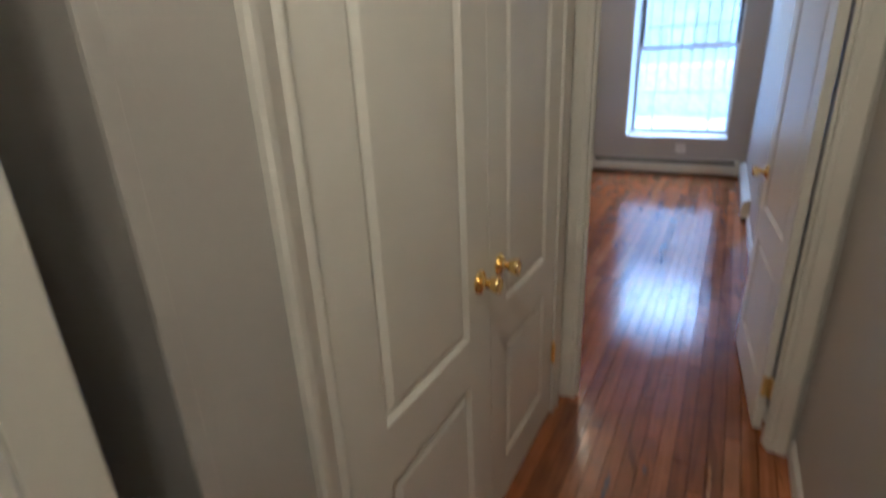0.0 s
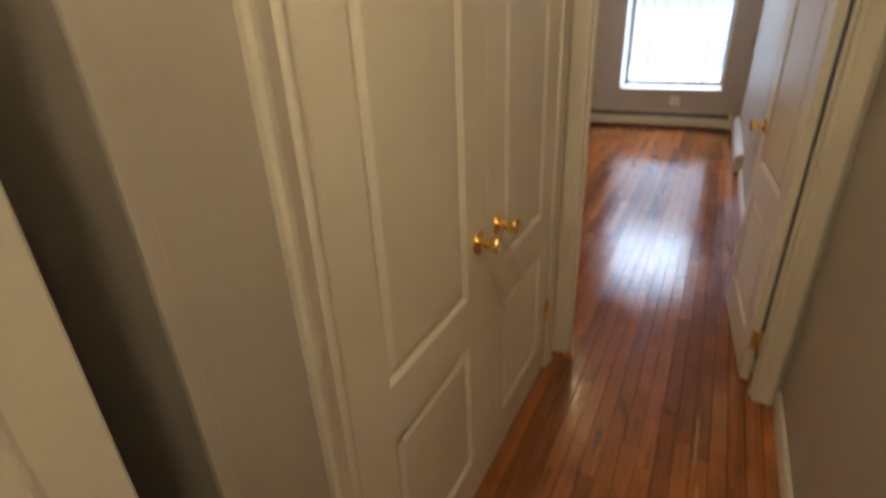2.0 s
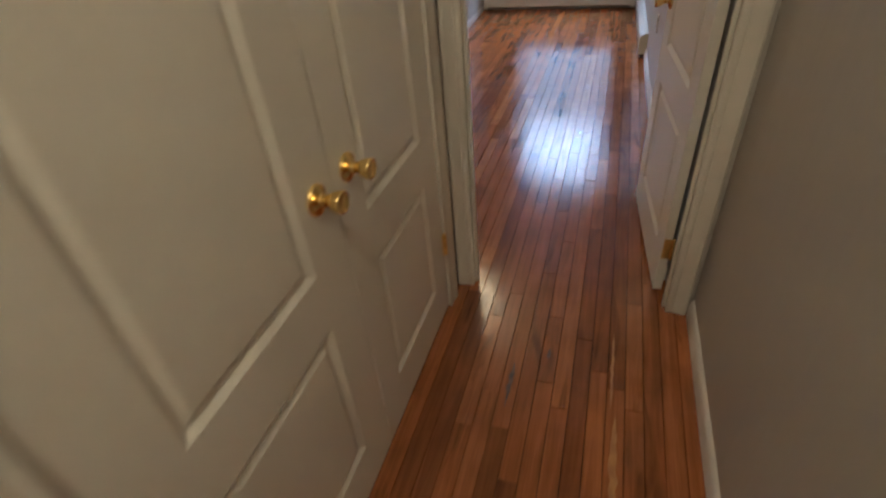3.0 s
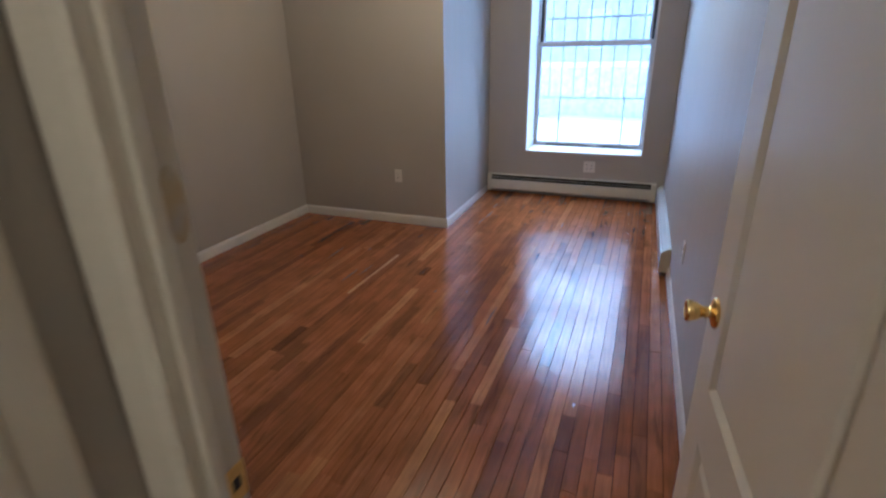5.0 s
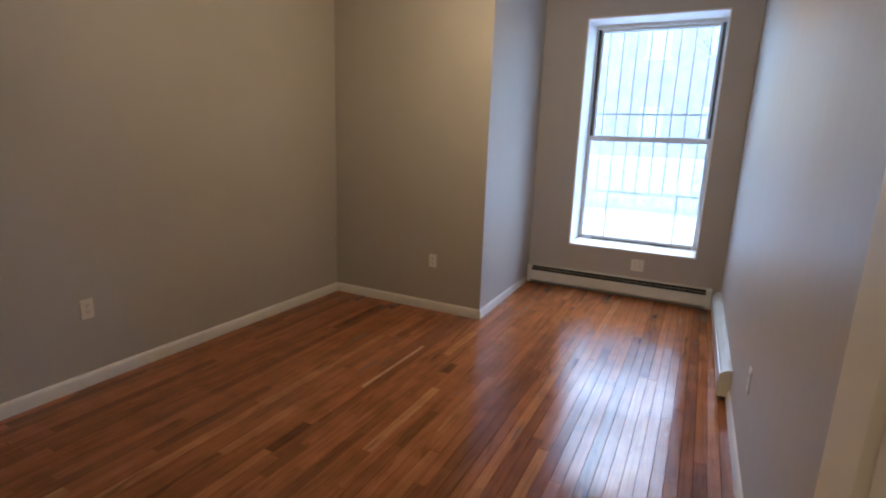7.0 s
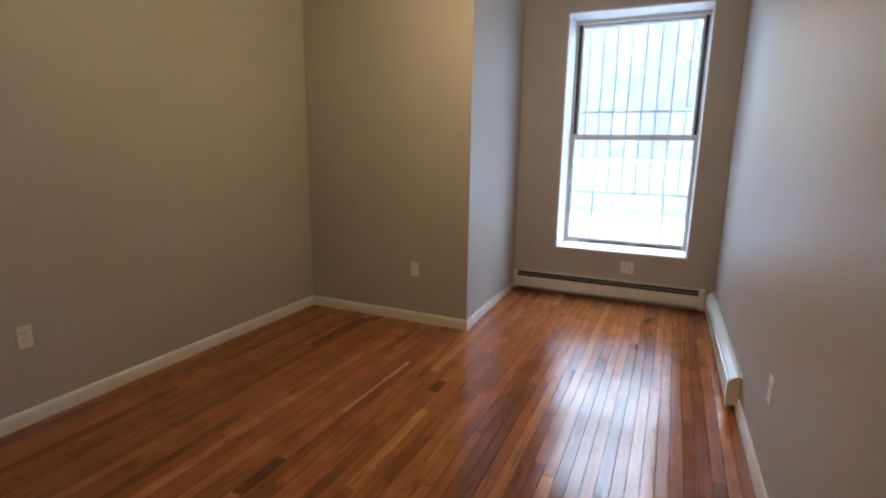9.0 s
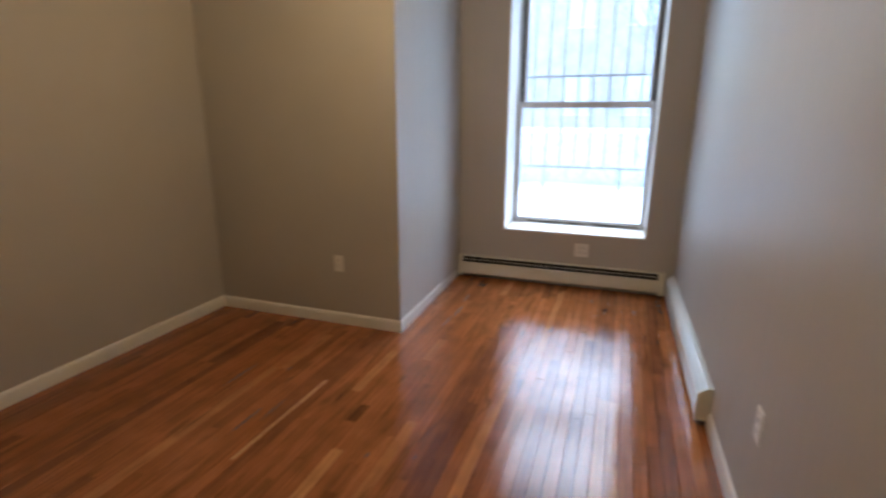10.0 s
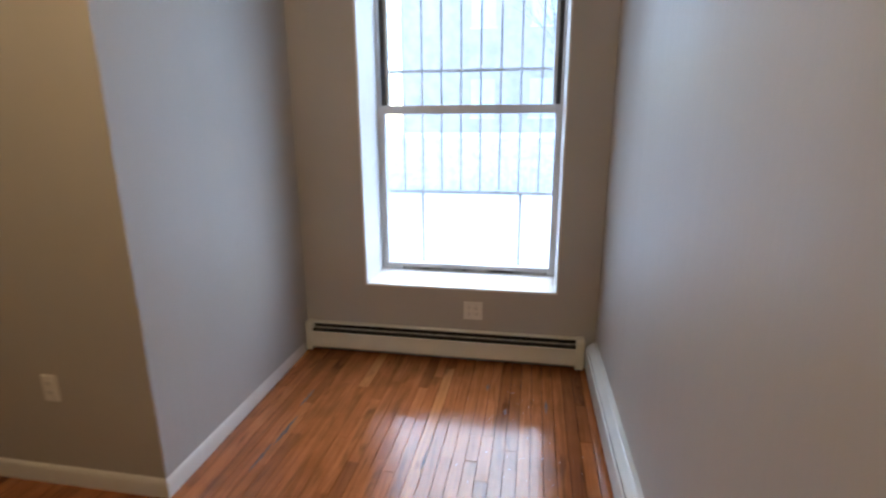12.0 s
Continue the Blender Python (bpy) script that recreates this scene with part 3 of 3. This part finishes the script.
def sash(name, x0, x1, y0, z0, z1, stile, top, bottom, glass, looks):
    s = bmesh.new()
    box(s, x0, x0 + stile, y0, y0 + 0.032, z0, z1, 0.002)
    box(s, x1 - stile, x1, y0, y0 + 0.032, z0, z1, 0.002)
    box(s, x0 + stile, x1 - stile, y0 + 0.001, y0 + 0.031, z1 - top, z1, 0.002)
    box(s, x0 + stile, x1 - stile, y0 + 0.001, y0 + 0.031, z0, z0 + bottom, 0.002)
    ob = part(name, s, ALU, win)
    pane = part("pane", boxed(x0 + stile, x1 - stile, y0 + 0.014, y0 + 0.018, z0 + bottom, z1 - top), glass, ob, looks)
    pane.visible_shadow = False
    return ob


lower = sash("lower_sash", FL + 0.0145, FR - 0.0145, FR_Y + 0.003, FB + 0.020, MEET1, 0.024, 0.052, 0.026, HAZY, "hazy window pane with a dirty film")
upper = sash("upper_sash", FL + 0.041, FR - 0.041, FR_Y + 0.05, MEET0 + 0.008, FT - 0.031, 0.020, 0.022, 0.045, GLASS, "clear window pane")
part("weather_seal", boxed(FL + 0.14, FR - 0.05, FR_Y - 0.008, FR_Y - 0.0005, FB + 0.006, FB + 0.024, 0.002), SEAL, win, "torn dirty weather strip")
for x in (-0.62, -0.08):
    part("sash_lift", boxed(x, x + 0.085, FR_Y - 0.010, FR_Y + 0.002, FB + 0.026, FB + 0.034, 0.002), ALU, lower)

# ---- window guard ----
guard = thing("window_guard", "iron bars outside the window, paled for glare", "window bars", pose(0, 7.78, 0))
for k in range(10):
    x = -0.946 + k * 0.1360
    part("bar", boxed(x - 0.007, x + 0.007, -0.0065, 0.0065, 0.96, 2.75), IRON, guard)
for z in (0.965, 1.79, 2.62):
    part("rail", boxed(-1.02, 0.40, -0.016, -0.0066, z - 0.010, z + 0.010), IRON, guard)
for x in (-0.680, 0.022):
    part("post", boxed(x - 0.011, x + 0.011, -0.010, 0.010, -0.30, 0.953), IRON, guard)


# ---- baseboard heaters ----
def heater(name, length, label, m, slot, caps):
    """A hydronic baseboard: x along it, its back at y = 0, its front facing -y."""
    h = thing(name, label, "baseboard heater", m)
    if slot:
        prof = [(0.0, 0.05), (0.0, 0.200), (-0.022, 0.200), (-0.029, 0.197), (-0.030, 0.191), (-0.027, 0.191), (-0.022, 0.195), (-0.004, 0.196), (-0.004, 0.05)]
    else:
        prof = [(0.0, 0.05), (0.0, 0.200), (-0.020, 0.200), (-0.025, 0.198), (-0.052, 0.174), (-0.055, 0.169), (-0.051, 0.168), (-0.022, 0.194), (-0.004, 0.195), (-0.004, 0.05)]
    bm = bmesh.new()
    a = [bm.verts.new((0, y, z)) for y, z in prof]
    b = [bm.verts.new((length, y, z)) for y, z in prof]
    for k in range(len(prof)):
        j = (k + 1) % len(prof)
        bm.faces.new((a[k], a[j], b[j], b[k]))
    bm.faces.new(a[::-1])
    bm.faces.new(b)
    part("back_panel", bm, HEATP if slot else HEATP_SHEEN, h)
    top = 0.146 if slot else 0.166
    enamel = HEATP if slot else HEATP_SHEEN
    cover = [(-0.062, 0.042), (-0.052, 0.034), (-0.050, 0.036), (-0.058, 0.044), (-0.060, top - 0.006), (-0.056, top - 0.001), (-0.058, top), (-0.064, top - 0.004)]
    bm = bmesh.new()
    a = [bm.verts.new((0.002, y, z)) for y, z in cover]
    b = [bm.verts.new((length - 0.002, y, z)) for y, z in cover]
    for k in range(len(cover)):
        j = (k + 1) % len(cover)
        bm.faces.new((a[k], a[j], b[j], b[k]))
    bm.faces.new(a[::-1])
    bm.faces.new(b)
    part("front_cover", bm, enamel, h)
    if slot:
        bm = boxed(0.003, length - 0.003, -0.050, -0.046, 0.169, 0.172)
        part("damper", bm, HEATP, h, "thin enamel damper blade")
    bm = boxed(0.003, length - 0.003, -0.046, -0.006, 0.045, 0.158)
    if slot:
        # black sheets over the back and under the lip paint the slot's shade
        box(bm, 0.003, length - 0.003, -0.0085, -0.0045, 0.1605, 0.193)
        box(bm, 0.003, length - 0.003, -0.0275, -0.0090, 0.1890, 0.1905)
    part("fin_pack", bm, FIN_SHADE, h, "heating fins blackened as slot shade")
    for x0, x1 in caps:
        bm = bmesh.new()
        if slot:
            out = [(0.0, 0.018), (0.0, 0.204), (-0.052, 0.204), (-0.063, 0.198), (-0.068, 0.186), (-0.068, 0.018)]
        else:
            out = [(0.0, 0.034), (0.0, 0.203), (-0.022, 0.203), (-0.045, 0.190), (-0.060, 0.176), (-0.066, 0.162), (-0.066, 0.034)]
        a = [bm.verts.new((x0, y, z)) for y, z in out]
        b = [bm.verts.new((x1, y, z)) for y, z in out]
        for k in range(len(out)):
            j = (k + 1) % len(out)
            bm.faces.new((a[k], a[j], b[j], b[k]))
        bm.faces.new(a[::-1])
        bm.faces.new(b)
        part("end_cap", bm, HEATP, h)
    return h


X0 = JUT_X1 + 0.022
heater("baseboard_heater", 0.44 - X0, "cream enamel baseboard heater with a dark slot, under the window", pose(X0, WIN_Y - 0.001, 0.0), True,
       ((0.0, 0.040), (0.44 - X0 - 0.045, 0.44 - X0 + 0.003)))
ang = math.degrees(math.atan2(-1, 0.0128))
HL = 7.035 - 5.185
heater("baseboard_heater", HL, "enamel baseboard heater along the side wall, tinted with window sheen", pose(right_x(7.035) - 0.0015, 7.035, 0.0, 0, 0, ang), False, ((HL - 0.010, HL + 0.004),))
stub = thing("heater_pipe", "short brown pipe stub under the heater end", "pipe", pose(right_x(5.21) - 0.032, 5.225, 0))
part("pipe", tube(bmesh.new(), [(0, 0, 0.0), (0, 0, 0.06)], 0.011, 12), PIPE, stub, "", True)
part("flange", lathe(bmesh.new(), [(0.026, 0.0), (0.026, 0.002), (0.013, 0.006)], n=18), PIPE, stub, "", True)


# ---- outlets ----
def outlet(label, m, gangs=1):
    w = 0.070 if gangs == 1 else 0.116
    o = thing("outlet", label, "outlet", m, "wall outlets")
    bm = boxed(-w / 2, w / 2, -0.0055, 0, -0.0575, 0.0575)
    bmesh.ops.bevel(bm, geom=[e for e in bm.edges if all(v.co.y < -0.003 for v in e.verts)], offset=0.003, segments=2, affect="EDGES")
    part("cover_plate", bm, PLASTIC, o)
    for g in range(gangs):
        cx = 0 if gangs == 1 else (-0.023 + 0.046 * g)
        for cz in (-0.0195, 0.0195):
            bm = bmesh.new()
            ring = [(0.0165 * math.copysign(abs(math.cos(a)) ** 0.75, math.cos(a)), 0.0145 * math.copysign(abs(math.sin(a)) ** 0.6, math.sin(a)))
                    for a in (k * math.pi / 12 for k in range(24))]
            lo = [bm.verts.new((cx + x, -0.0054, cz + z)) for x, z in ring]
            hi = [bm.verts.new((cx + x * 0.96, -0.0074, cz + z * 0.96)) for x, z in ring]
            for k in range(24):
                bm.faces.new((lo[k], lo[(k + 1) % 24], hi[(k + 1) % 24], hi[k]))
            bm.faces.new(hi)
            face = part("receptacle", bm, PLASTIC, o)
            bm = bmesh.new()
            box(bm, cx - 0.0080, cx - 0.0052, -0.0079, -0.0073, cz - 0.002, cz + 0.009)
            box(bm, cx + 0.0052, cx + 0.0080, -0.0079, -0.0073, cz - 0.001, cz + 0.008)
            lathe(bm, [(0.0024, 0.0), (0.0024, 0.0005)], Matrix.Translation((cx, -0.0073, cz - 0.007)) @ Euler((radians(90), 0, 0)).to_matrix().to_4x4(), 10)
            part("slots", bm, SLOT, face)
        part("screw", lathe(bmesh.new(), [(0.003, 0.0), (0.003, 0.0012), (0.0015, 0.0016)], Matrix.Translation((cx, -0.0055, 0)) @ Euler((radians(90), 0, 0)).to_matrix().to_4x4(), 10), PLASTIC, o)
    return o


outlet("white two-gang outlet below the window", pose(-0.226, WIN_Y, 0.328), 2)
outlet("white duplex outlet on the jutting wall", pose(-1.746, JUT_Y, 0.442))
outlet("white duplex outlet on the bedroom wall", pose(ROOM_L, 3.480, 0.458, 0, 0, 90))
outlet("white duplex outlet on the long wall", pose(right_x(4.51), 4.51, 0.442, 0, 0, ang))

# ---- lamps ----
def ceiling_lamp(label, place, r):
    """A rose at the ceiling, a cord, and a bulb whose light starts just under it."""
    drop = CEILING - place[2] - 0.16
    l = thing("ceiling_lamp", label, "ceiling lamp", pose(place[0], place[1], CEILING))
    part("base", lathe(bmesh.new(), [(r, 0.0), (r, -0.012), (r * 0.8, -0.024), (r * 0.2, -0.028)][::-1], n=32), PLASTIC, l, "", True)
    part("cord", tube(bmesh.new(), [(0, 0, -0.02), (0, 0, -max(drop, 0.03) + 0.02)], 0.004, 8), PLASTIC, l, "", True)
    z = -max(drop, 0.03)
    part("bulb", lathe(bmesh.new(), [(0.013, z + 0.02), (0.014, z + 0.005), (0.024, z - 0.01), (0.028, z - 0.025), (0.024, z - 0.04), (0.010, z - 0.048), (0.002, z - 0.05)][::-1], n=20), BULB, l, "lit warm bulb", True)
    return l


ceiling_lamp("lit bare-bulb ceiling lamp in the hallway", HALL_LAMP, 0.10)
ceiling_lamp("lit bare-bulb pendant lamp in the bedroom", ROOM_LAMP, 0.08)

# pipes under the ceiling in the alcove's corner
for k, (dx, z, r) in enumerate(((0.075, 2.805, 0.016), (0.125, 2.80, 0.019))):
    p = thing("ceiling_pipe", "dull painted pipe under the ceiling beside the wall", "pipe", pose(0, 0, 0), "ceiling pipes")
    part("run", tube(bmesh.new(), [(right_x(5.9) - dx, 5.9, z), (right_x(7.1) - dx, 7.10, z)], r, 12), TRIM, p, "", True)
    for y in (6.15, 6.95):
        part("strap", lathe(bmesh.new(), [(r + 0.003, -0.012), (r + 0.004, 0.0), (r + 0.003, 0.012)], Matrix.Translation((right_x(y) - dx, y, z)) @ Euler((radians(90), 0, 0)).to_matrix().to_4x4(), 14), IRON, p)
    part("hanger", boxed(right_x(6.15) - dx - 0.004, right_x(6.15) - dx + 0.004, 6.146, 6.154, z + r, CEILING), IRON, p)

# yellowed filler over an old strike on the jamb
patch = thing("filler_patch", "yellowed filler patch on the painted jamb", "filler patch", pose(OPEN_L + 0.0004, DOORWALL_1 - 0.018, 1.318))
bm = bmesh.new()
lathe(bm, [(0.022, 0.0), (0.021, 0.0012), (0.016, 0.0018)], Matrix.Diagonal((1, 0.7, 2.0, 1)) @ Euler((0, radians(90), 0)).to_matrix().to_4x4(), 24)
part("filler", bm, PUTTY, patch, "", True)

# ---- outdoors ----
bm = bmesh.new()
N = 60
grid = []
for i in range(N + 1):
    row = []
    for j in range(N + 1):
        x = -400 + 800 * (i / N) if i in (0, N) else -14 + 28 * (i - 1) / (N - 2)
        y = 400 if j == N else 7.58 + 22 * (j / (N - 1)) ** 1.4
        h = -0.32 + 0.10 * noise.noise((x * 0.5, y * 0.5, 3.0)) + 0.5 * math.exp(-((x + 0.1) / 1.3) ** 2 - ((y - 9.7) / 0.9) ** 2)
        if y > 100 or abs(x) > 100:
            h = -0.32
        row.append(bm.verts.new((x, y, h)))
    grid.append(row)
for i in range(N):
    for j in range(N):
        bm.faces.new((grid[i][j], grid[i + 1][j], grid[i + 1][j + 1], grid[i][j + 1]))
structure("ground", bm, SNOW, "snow-covered back yard with a soft mound", "snow", True)

fence = thing("fence", "board fence whitened for glare, with snow on its top rail", "fence", pose(0, 17.0, -0.9))
fb = mesh_of("board", box(bmesh.new(), -0.0742, 0.0742, -0.012, 0.012, 0, 1.86, 0.003), FENCEW)
for k in range(70):
    ob = new("board", fb)
    ob.parent = fence
    ob.location = (-5.2 + k * 0.15, 0, 0.0)
part("top_rail", box(bmesh.new(), -5.3, 5.3, -0.03, 0.03, 1.86, 1.92), FENCEW, fence)
part("snow_cap", box(bmesh.new(), -5.3, 5.3, -0.06, 0.06, 1.92, 2.06, 0.04, 3), SNOW, fence, "thick cap of snow")

house = thing("neighbouring_house", "pale rendered house wall beside the yard", "house", pose(-2.6, 12.0, -0.5))
part("wall", boxed(-3.0, 0, -4.4, 0.9, 0, 6.0), STUCCO, house)
part("roof", boxed(-3.1, 0.12, -4.5, 1.0, 6.0, 6.2, 0.03), SNOW, house, "snow-covered roof edge")
# its height is made up: it screens bright sky that would bleach the bars
back = thing("brick_house", "distant brick house, made tall to screen the sky", "house", pose(1.5, 26.0, -0.5))
part("wall", boxed(-7, 8, 0, 6, 0, 9.5), BRICKM, back)
part("roof", boxed(-7.2, 8.2, -0.2, 6.2, 9.5, 9.9, 0.05), SNOW, back, "snow-covered flat roof")
for fx in (-3.6, -1.2, 1.2, 3.6):
    for fz in (2.1, 5.6):
        w = part("window", boxed(fx - 0.5, fx + 0.5, -0.03, 0.02, fz, fz + 1.5), STUCCO, back, "pale shuttered window")
        part("frame", boxed(fx - 0.56, fx + 0.56, -0.05, -0.031, fz - 0.08, fz - 0.005), SNOW, w)


def bare_tree(place, height, seed):
    rng = random.Random(seed)
    t = thing("tree", "bare winter tree with snow-dusted branches", "tree", pose(*place))
    trunk = bmesh.new()
    tips = [((0, 0, 0), Vector((rng.uniform(-0.08, 0.08), rng.uniform(-0.08, 0.08), 1)), height * 0.4, 0.07, 0)]
    limbs = bmesh.new()
    while tips:
        p, d, ln, r, depth = tips.pop()
        pts, radii, q = [Vector(p)], [r], Vector(p)
        for k in range(4):
            d = (d + Vector((rng.uniform(-0.16, 0.16), rng.uniform(-0.16, 0.16), rng.uniform(-0.02, 0.1)))).normalized()
            q = q + d * ln / 4
            pts.append(q.copy())
            radii.append(r * (1 - 0.1 * (k + 1)))
        tube(trunk if depth == 0 else limbs, pts, radii, 8 if depth < 2 else 5)
        if depth < 4:
            for k in range(3 if depth else 4):
                side = Vector((rng.uniform(-1, 1), rng.uniform(-1, 1), rng.uniform(0.1, 0.8))).normalized()
                at = pts[rng.choice((2, 3, 4))] if k else pts[4]
                tips.append((at, (d * 0.7 + side * 0.8).normalized(), ln * rng.uniform(0.55, 0.75), r * 0.52, depth + 1))
    part("trunk", trunk, BARK, t, "", True)
    part("branches", limbs, BARK, t, "thin bare branches", True)


bare_tree((1.3, 19.5, -0.4), 7.0, 3)
bare_tree((2.6, 21.0, -0.4), 7.5, 8)
bare_tree((3.6, 18.5, -0.4), 6.0, 5)

# ---- floor boards, last: each strip of oak is a piece ----
PITCH = 0.0572
rng = random.Random(7)
LENGTHS = [0.32, 0.5, 0.72, 0.95, 1.2, 1.5, 1.9, 2.3]


def board_mesh(length, cup):
    """A strip with eased edges and a slightly cupped or crowned top."""
    b = bmesh.new()
    w, e, c1 = PITCH / 2 - 0.0008, 0.0014, 0.0006
    h = length / 2 - 0.0007
    cols = [(-w, -0.012), (-w, -e), (-w + c1, 0.0)] + [(u * (w - c1), -cup * (1 - u * u)) for u in (-0.5, 0.0, 0.5)] + [(w - c1, 0.0), (w, -e), (w, -0.012)]
    a = [b.verts.new((x, -h, z)) for x, z in cols]
    c = [b.verts.new((x, h, z)) for x, z in cols]
    for k in range(len(cols) - 1):
        b.faces.new((a[k], a[k + 1], c[k + 1], c[k]))
    b.faces.new(a[::-1])
    b.faces.new(c)
    return mesh_of("board", b, WOOD_PART, True)


BOARDS = {(n, c): board_mesh(n, c) for n in LENGTHS for c in (0.00022, 0.0001, -0.00012)}
near, far = [], []
for i in range(-49, 15):
    x = -0.115 + i * PITCH
    y_end = 5.73 if x < JUT_X - 0.03 else 7.13
    if x > -0.20:
        y = -1.82
    elif x > -0.30:
        y = 0.25
    else:
        y = 2.06
    first = True
    while y < y_end - 0.02:
        n = rng.choice(LENGTHS)
        cup = rng.choice((0.00022, 0.00022, 0.0001, -0.00012))
        run = n * rng.uniform(0.2, 1.0) if first else n
        run = min(run, y_end - y)
        first = False
        row = (x, y + run / 2, (n, cup), run / n, rng.gauss(0, 0.21), rng.gauss(0, 0.05), rng.uniform(0, 0.0006))
        inside = (x > -0.30 and 0.7 < y + run / 2) or (x > -1.3 and 2.4 < y + run / 2)
        (near if inside else far).append(row)
        y += run
near.sort(key=lambda r: abs(r[0] - 0.05) * 1.2 + abs(r[1] - 4.4) * 0.5)
far += near[300:]
for x, y, key, stretch, roll, tip, dz in near[:300]:
    ob = new("board", BOARDS[key])
    ob.parent = FLOOR
    ob.matrix_world = pose(x, y, -dz, tip, roll, 0) @ Matrix.Diagonal((1, stretch, 1, 1))
verts, faces = [], []
for x, y, key, stretch, roll, tip, dz in far:
    m, base = pose(x, y, -dz, tip, roll, 0) @ Matrix.Diagonal((1, stretch, 1, 1)), len(verts)
    verts += [m @ v.co for v in BOARDS[key].vertices]
    faces += [[base + k for k in p.vertices] for p in BOARDS[key].polygons]
me = bpy.data.meshes.new("boards")
me.from_pydata([tuple(v) for v in verts], [], faces)
me.materials.append(WOOD_REST)
for p in me.polygons:
    p.use_smooth = True
me.set_sharp_from_angle(angle=radians(35))
rest = new("boards", me)
rest.parent = FLOOR
tagged(rest, "reddish varnished oak strip boards", "", "", "stuff")

# a pale sapwood edge on one board, and plaster crumbs swept against the window wall
SAP = material("pale_sapwood", (0.46, 0.225, 0.07), rough=0.42, spec=0.3, tint=0.4, tint_scale=25, second=(0.34, 0.14, 0.05), bump=0.3, bump_scale=120)
strip = part("sapwood_strip", box(bmesh.new(), -0.010, 0.010, -0.36, 0.36, -0.004, 0.0006, 0.0002), SAP, FLOOR, "pale sapwood strip in the oak floor")
strip.location = (-1.415, 4.60, 0)
strip.rotation_euler = (0, 0, radians(-1.2))
crumbs = bmesh.new()
for k in range(46):
    m = Matrix.Translation((rng.gauss(0.12, 0.16), rng.gauss(6.35, 0.28), 0.0014)) @ Euler((rng.uniform(0, 6), rng.uniform(0, 6), rng.uniform(0, 6))).to_matrix().to_4x4()
    bmesh.ops.create_icosphere(crumbs, subdivisions=1, radius=rng.uniform(0.0008, 0.0022), matrix=m)
tagged(part("plaster_crumbs", crumbs, PLASTIC), "scattered white plaster crumbs on the floor", "crumbs", "", "stuff")

STAIN = material("dark_mineral_stain", (0.05, 0.03, 0.02), rough=0.5, tint_scale=30, second=(0.16, 0.075, 0.035))


def floor_mark(name, mat, label, x, y, ln, w, z=0.0012):
    """A ragged leaf-shaped streak along the grain."""
    bm = bmesh.new()
    up = [(w * math.sin(3.14159 * k / 14) * rng.uniform(0.35, 1.0), ln * (k / 14 - 0.5)) for k in range(15)]
    dn = [(-w * math.sin(3.14159 * k / 14) * rng.uniform(0.35, 1.0), ln * (k / 14 - 0.5)) for k in range(13, 0, -1)]
    bm.faces.new([bm.verts.new((px, py, 0.0)) for px, py in up + dn])
    ob = part(name, bm, mat, FLOOR, label)
    ob.location = (x, y, z)


for x, y, ln, w in ((-1.035, 6.20, 0.26, 0.015), (-1.05, 5.99, 0.22, 0.012), (-1.06, 6.50, 0.20, 0.011), (-1.564, 4.50, 0.26, 0.012), (-1.9, 4.85, 0.30, 0.012),
                    (-0.322, 6.09, 0.16, 0.010), (0.22, 6.62, 0.14, 0.010), (0.057, 1.54, 0.20, 0.012), (-1.50, 4.62, 0.22, 0.007), (-0.45, 4.25, 0.26, 0.008)):
    floor_mark("wood_stain", STAIN, "dark mineral streak in the oak", x, y, ln, w)
for x, y, ln, w in ((-0.69, 4.52, 0.035, 0.008), (-0.89, 4.46, 0.045, 0.010), (-1.684, 5.0, 0.05, 0.009), (0.168, 1.70, 0.05, 0.010), (-0.10, 6.77, 0.07, 0.012), (0.012, 6.54, 0.06, 0.010)):
    floor_mark("knot", STAIN, "small dark knot in the oak", x, y, ln, w)
for x, y, ln, w in ((0.400, 1.30, 0.40, 0.017), (0.385, 1.68, 0.34, 0.008)):
    floor_mark("sapwood_streak", SAP, "pale sapwood streak in the oak", x, y, ln, w)
floor_mark("paint_fleck", PLASTIC, "white paint fleck on the floor", 0.123, 3.60, 0.030, 0.009, 0.0016)

# short boards of dark heartwood among the reddish ones
for x, y, ln in ((-0.94, 4.03, 0.37), (-0.7, 3.47, 0.36), (-1.44, 3.64, 0.27), (-1.29, 3.49, 0.26), (-1.11, 4.66, 0.3), (0.04, 1.23, 0.27), (0.14, 3.41, 0.22), (-2.17, 5.24, 0.66)):
    x = -0.115 + round((x + 0.115) / PITCH) * PITCH
    ob = part("dark_board", box(bmesh.new(), -PITCH / 2 + 0.0012, PITCH / 2 - 0.0012, -ln / 2, ln / 2, -0.005, 0.0009, 0.0005), WOOD_DARK, FLOOR, "short dark heartwood board")
    ob.location = (x, y, 0)
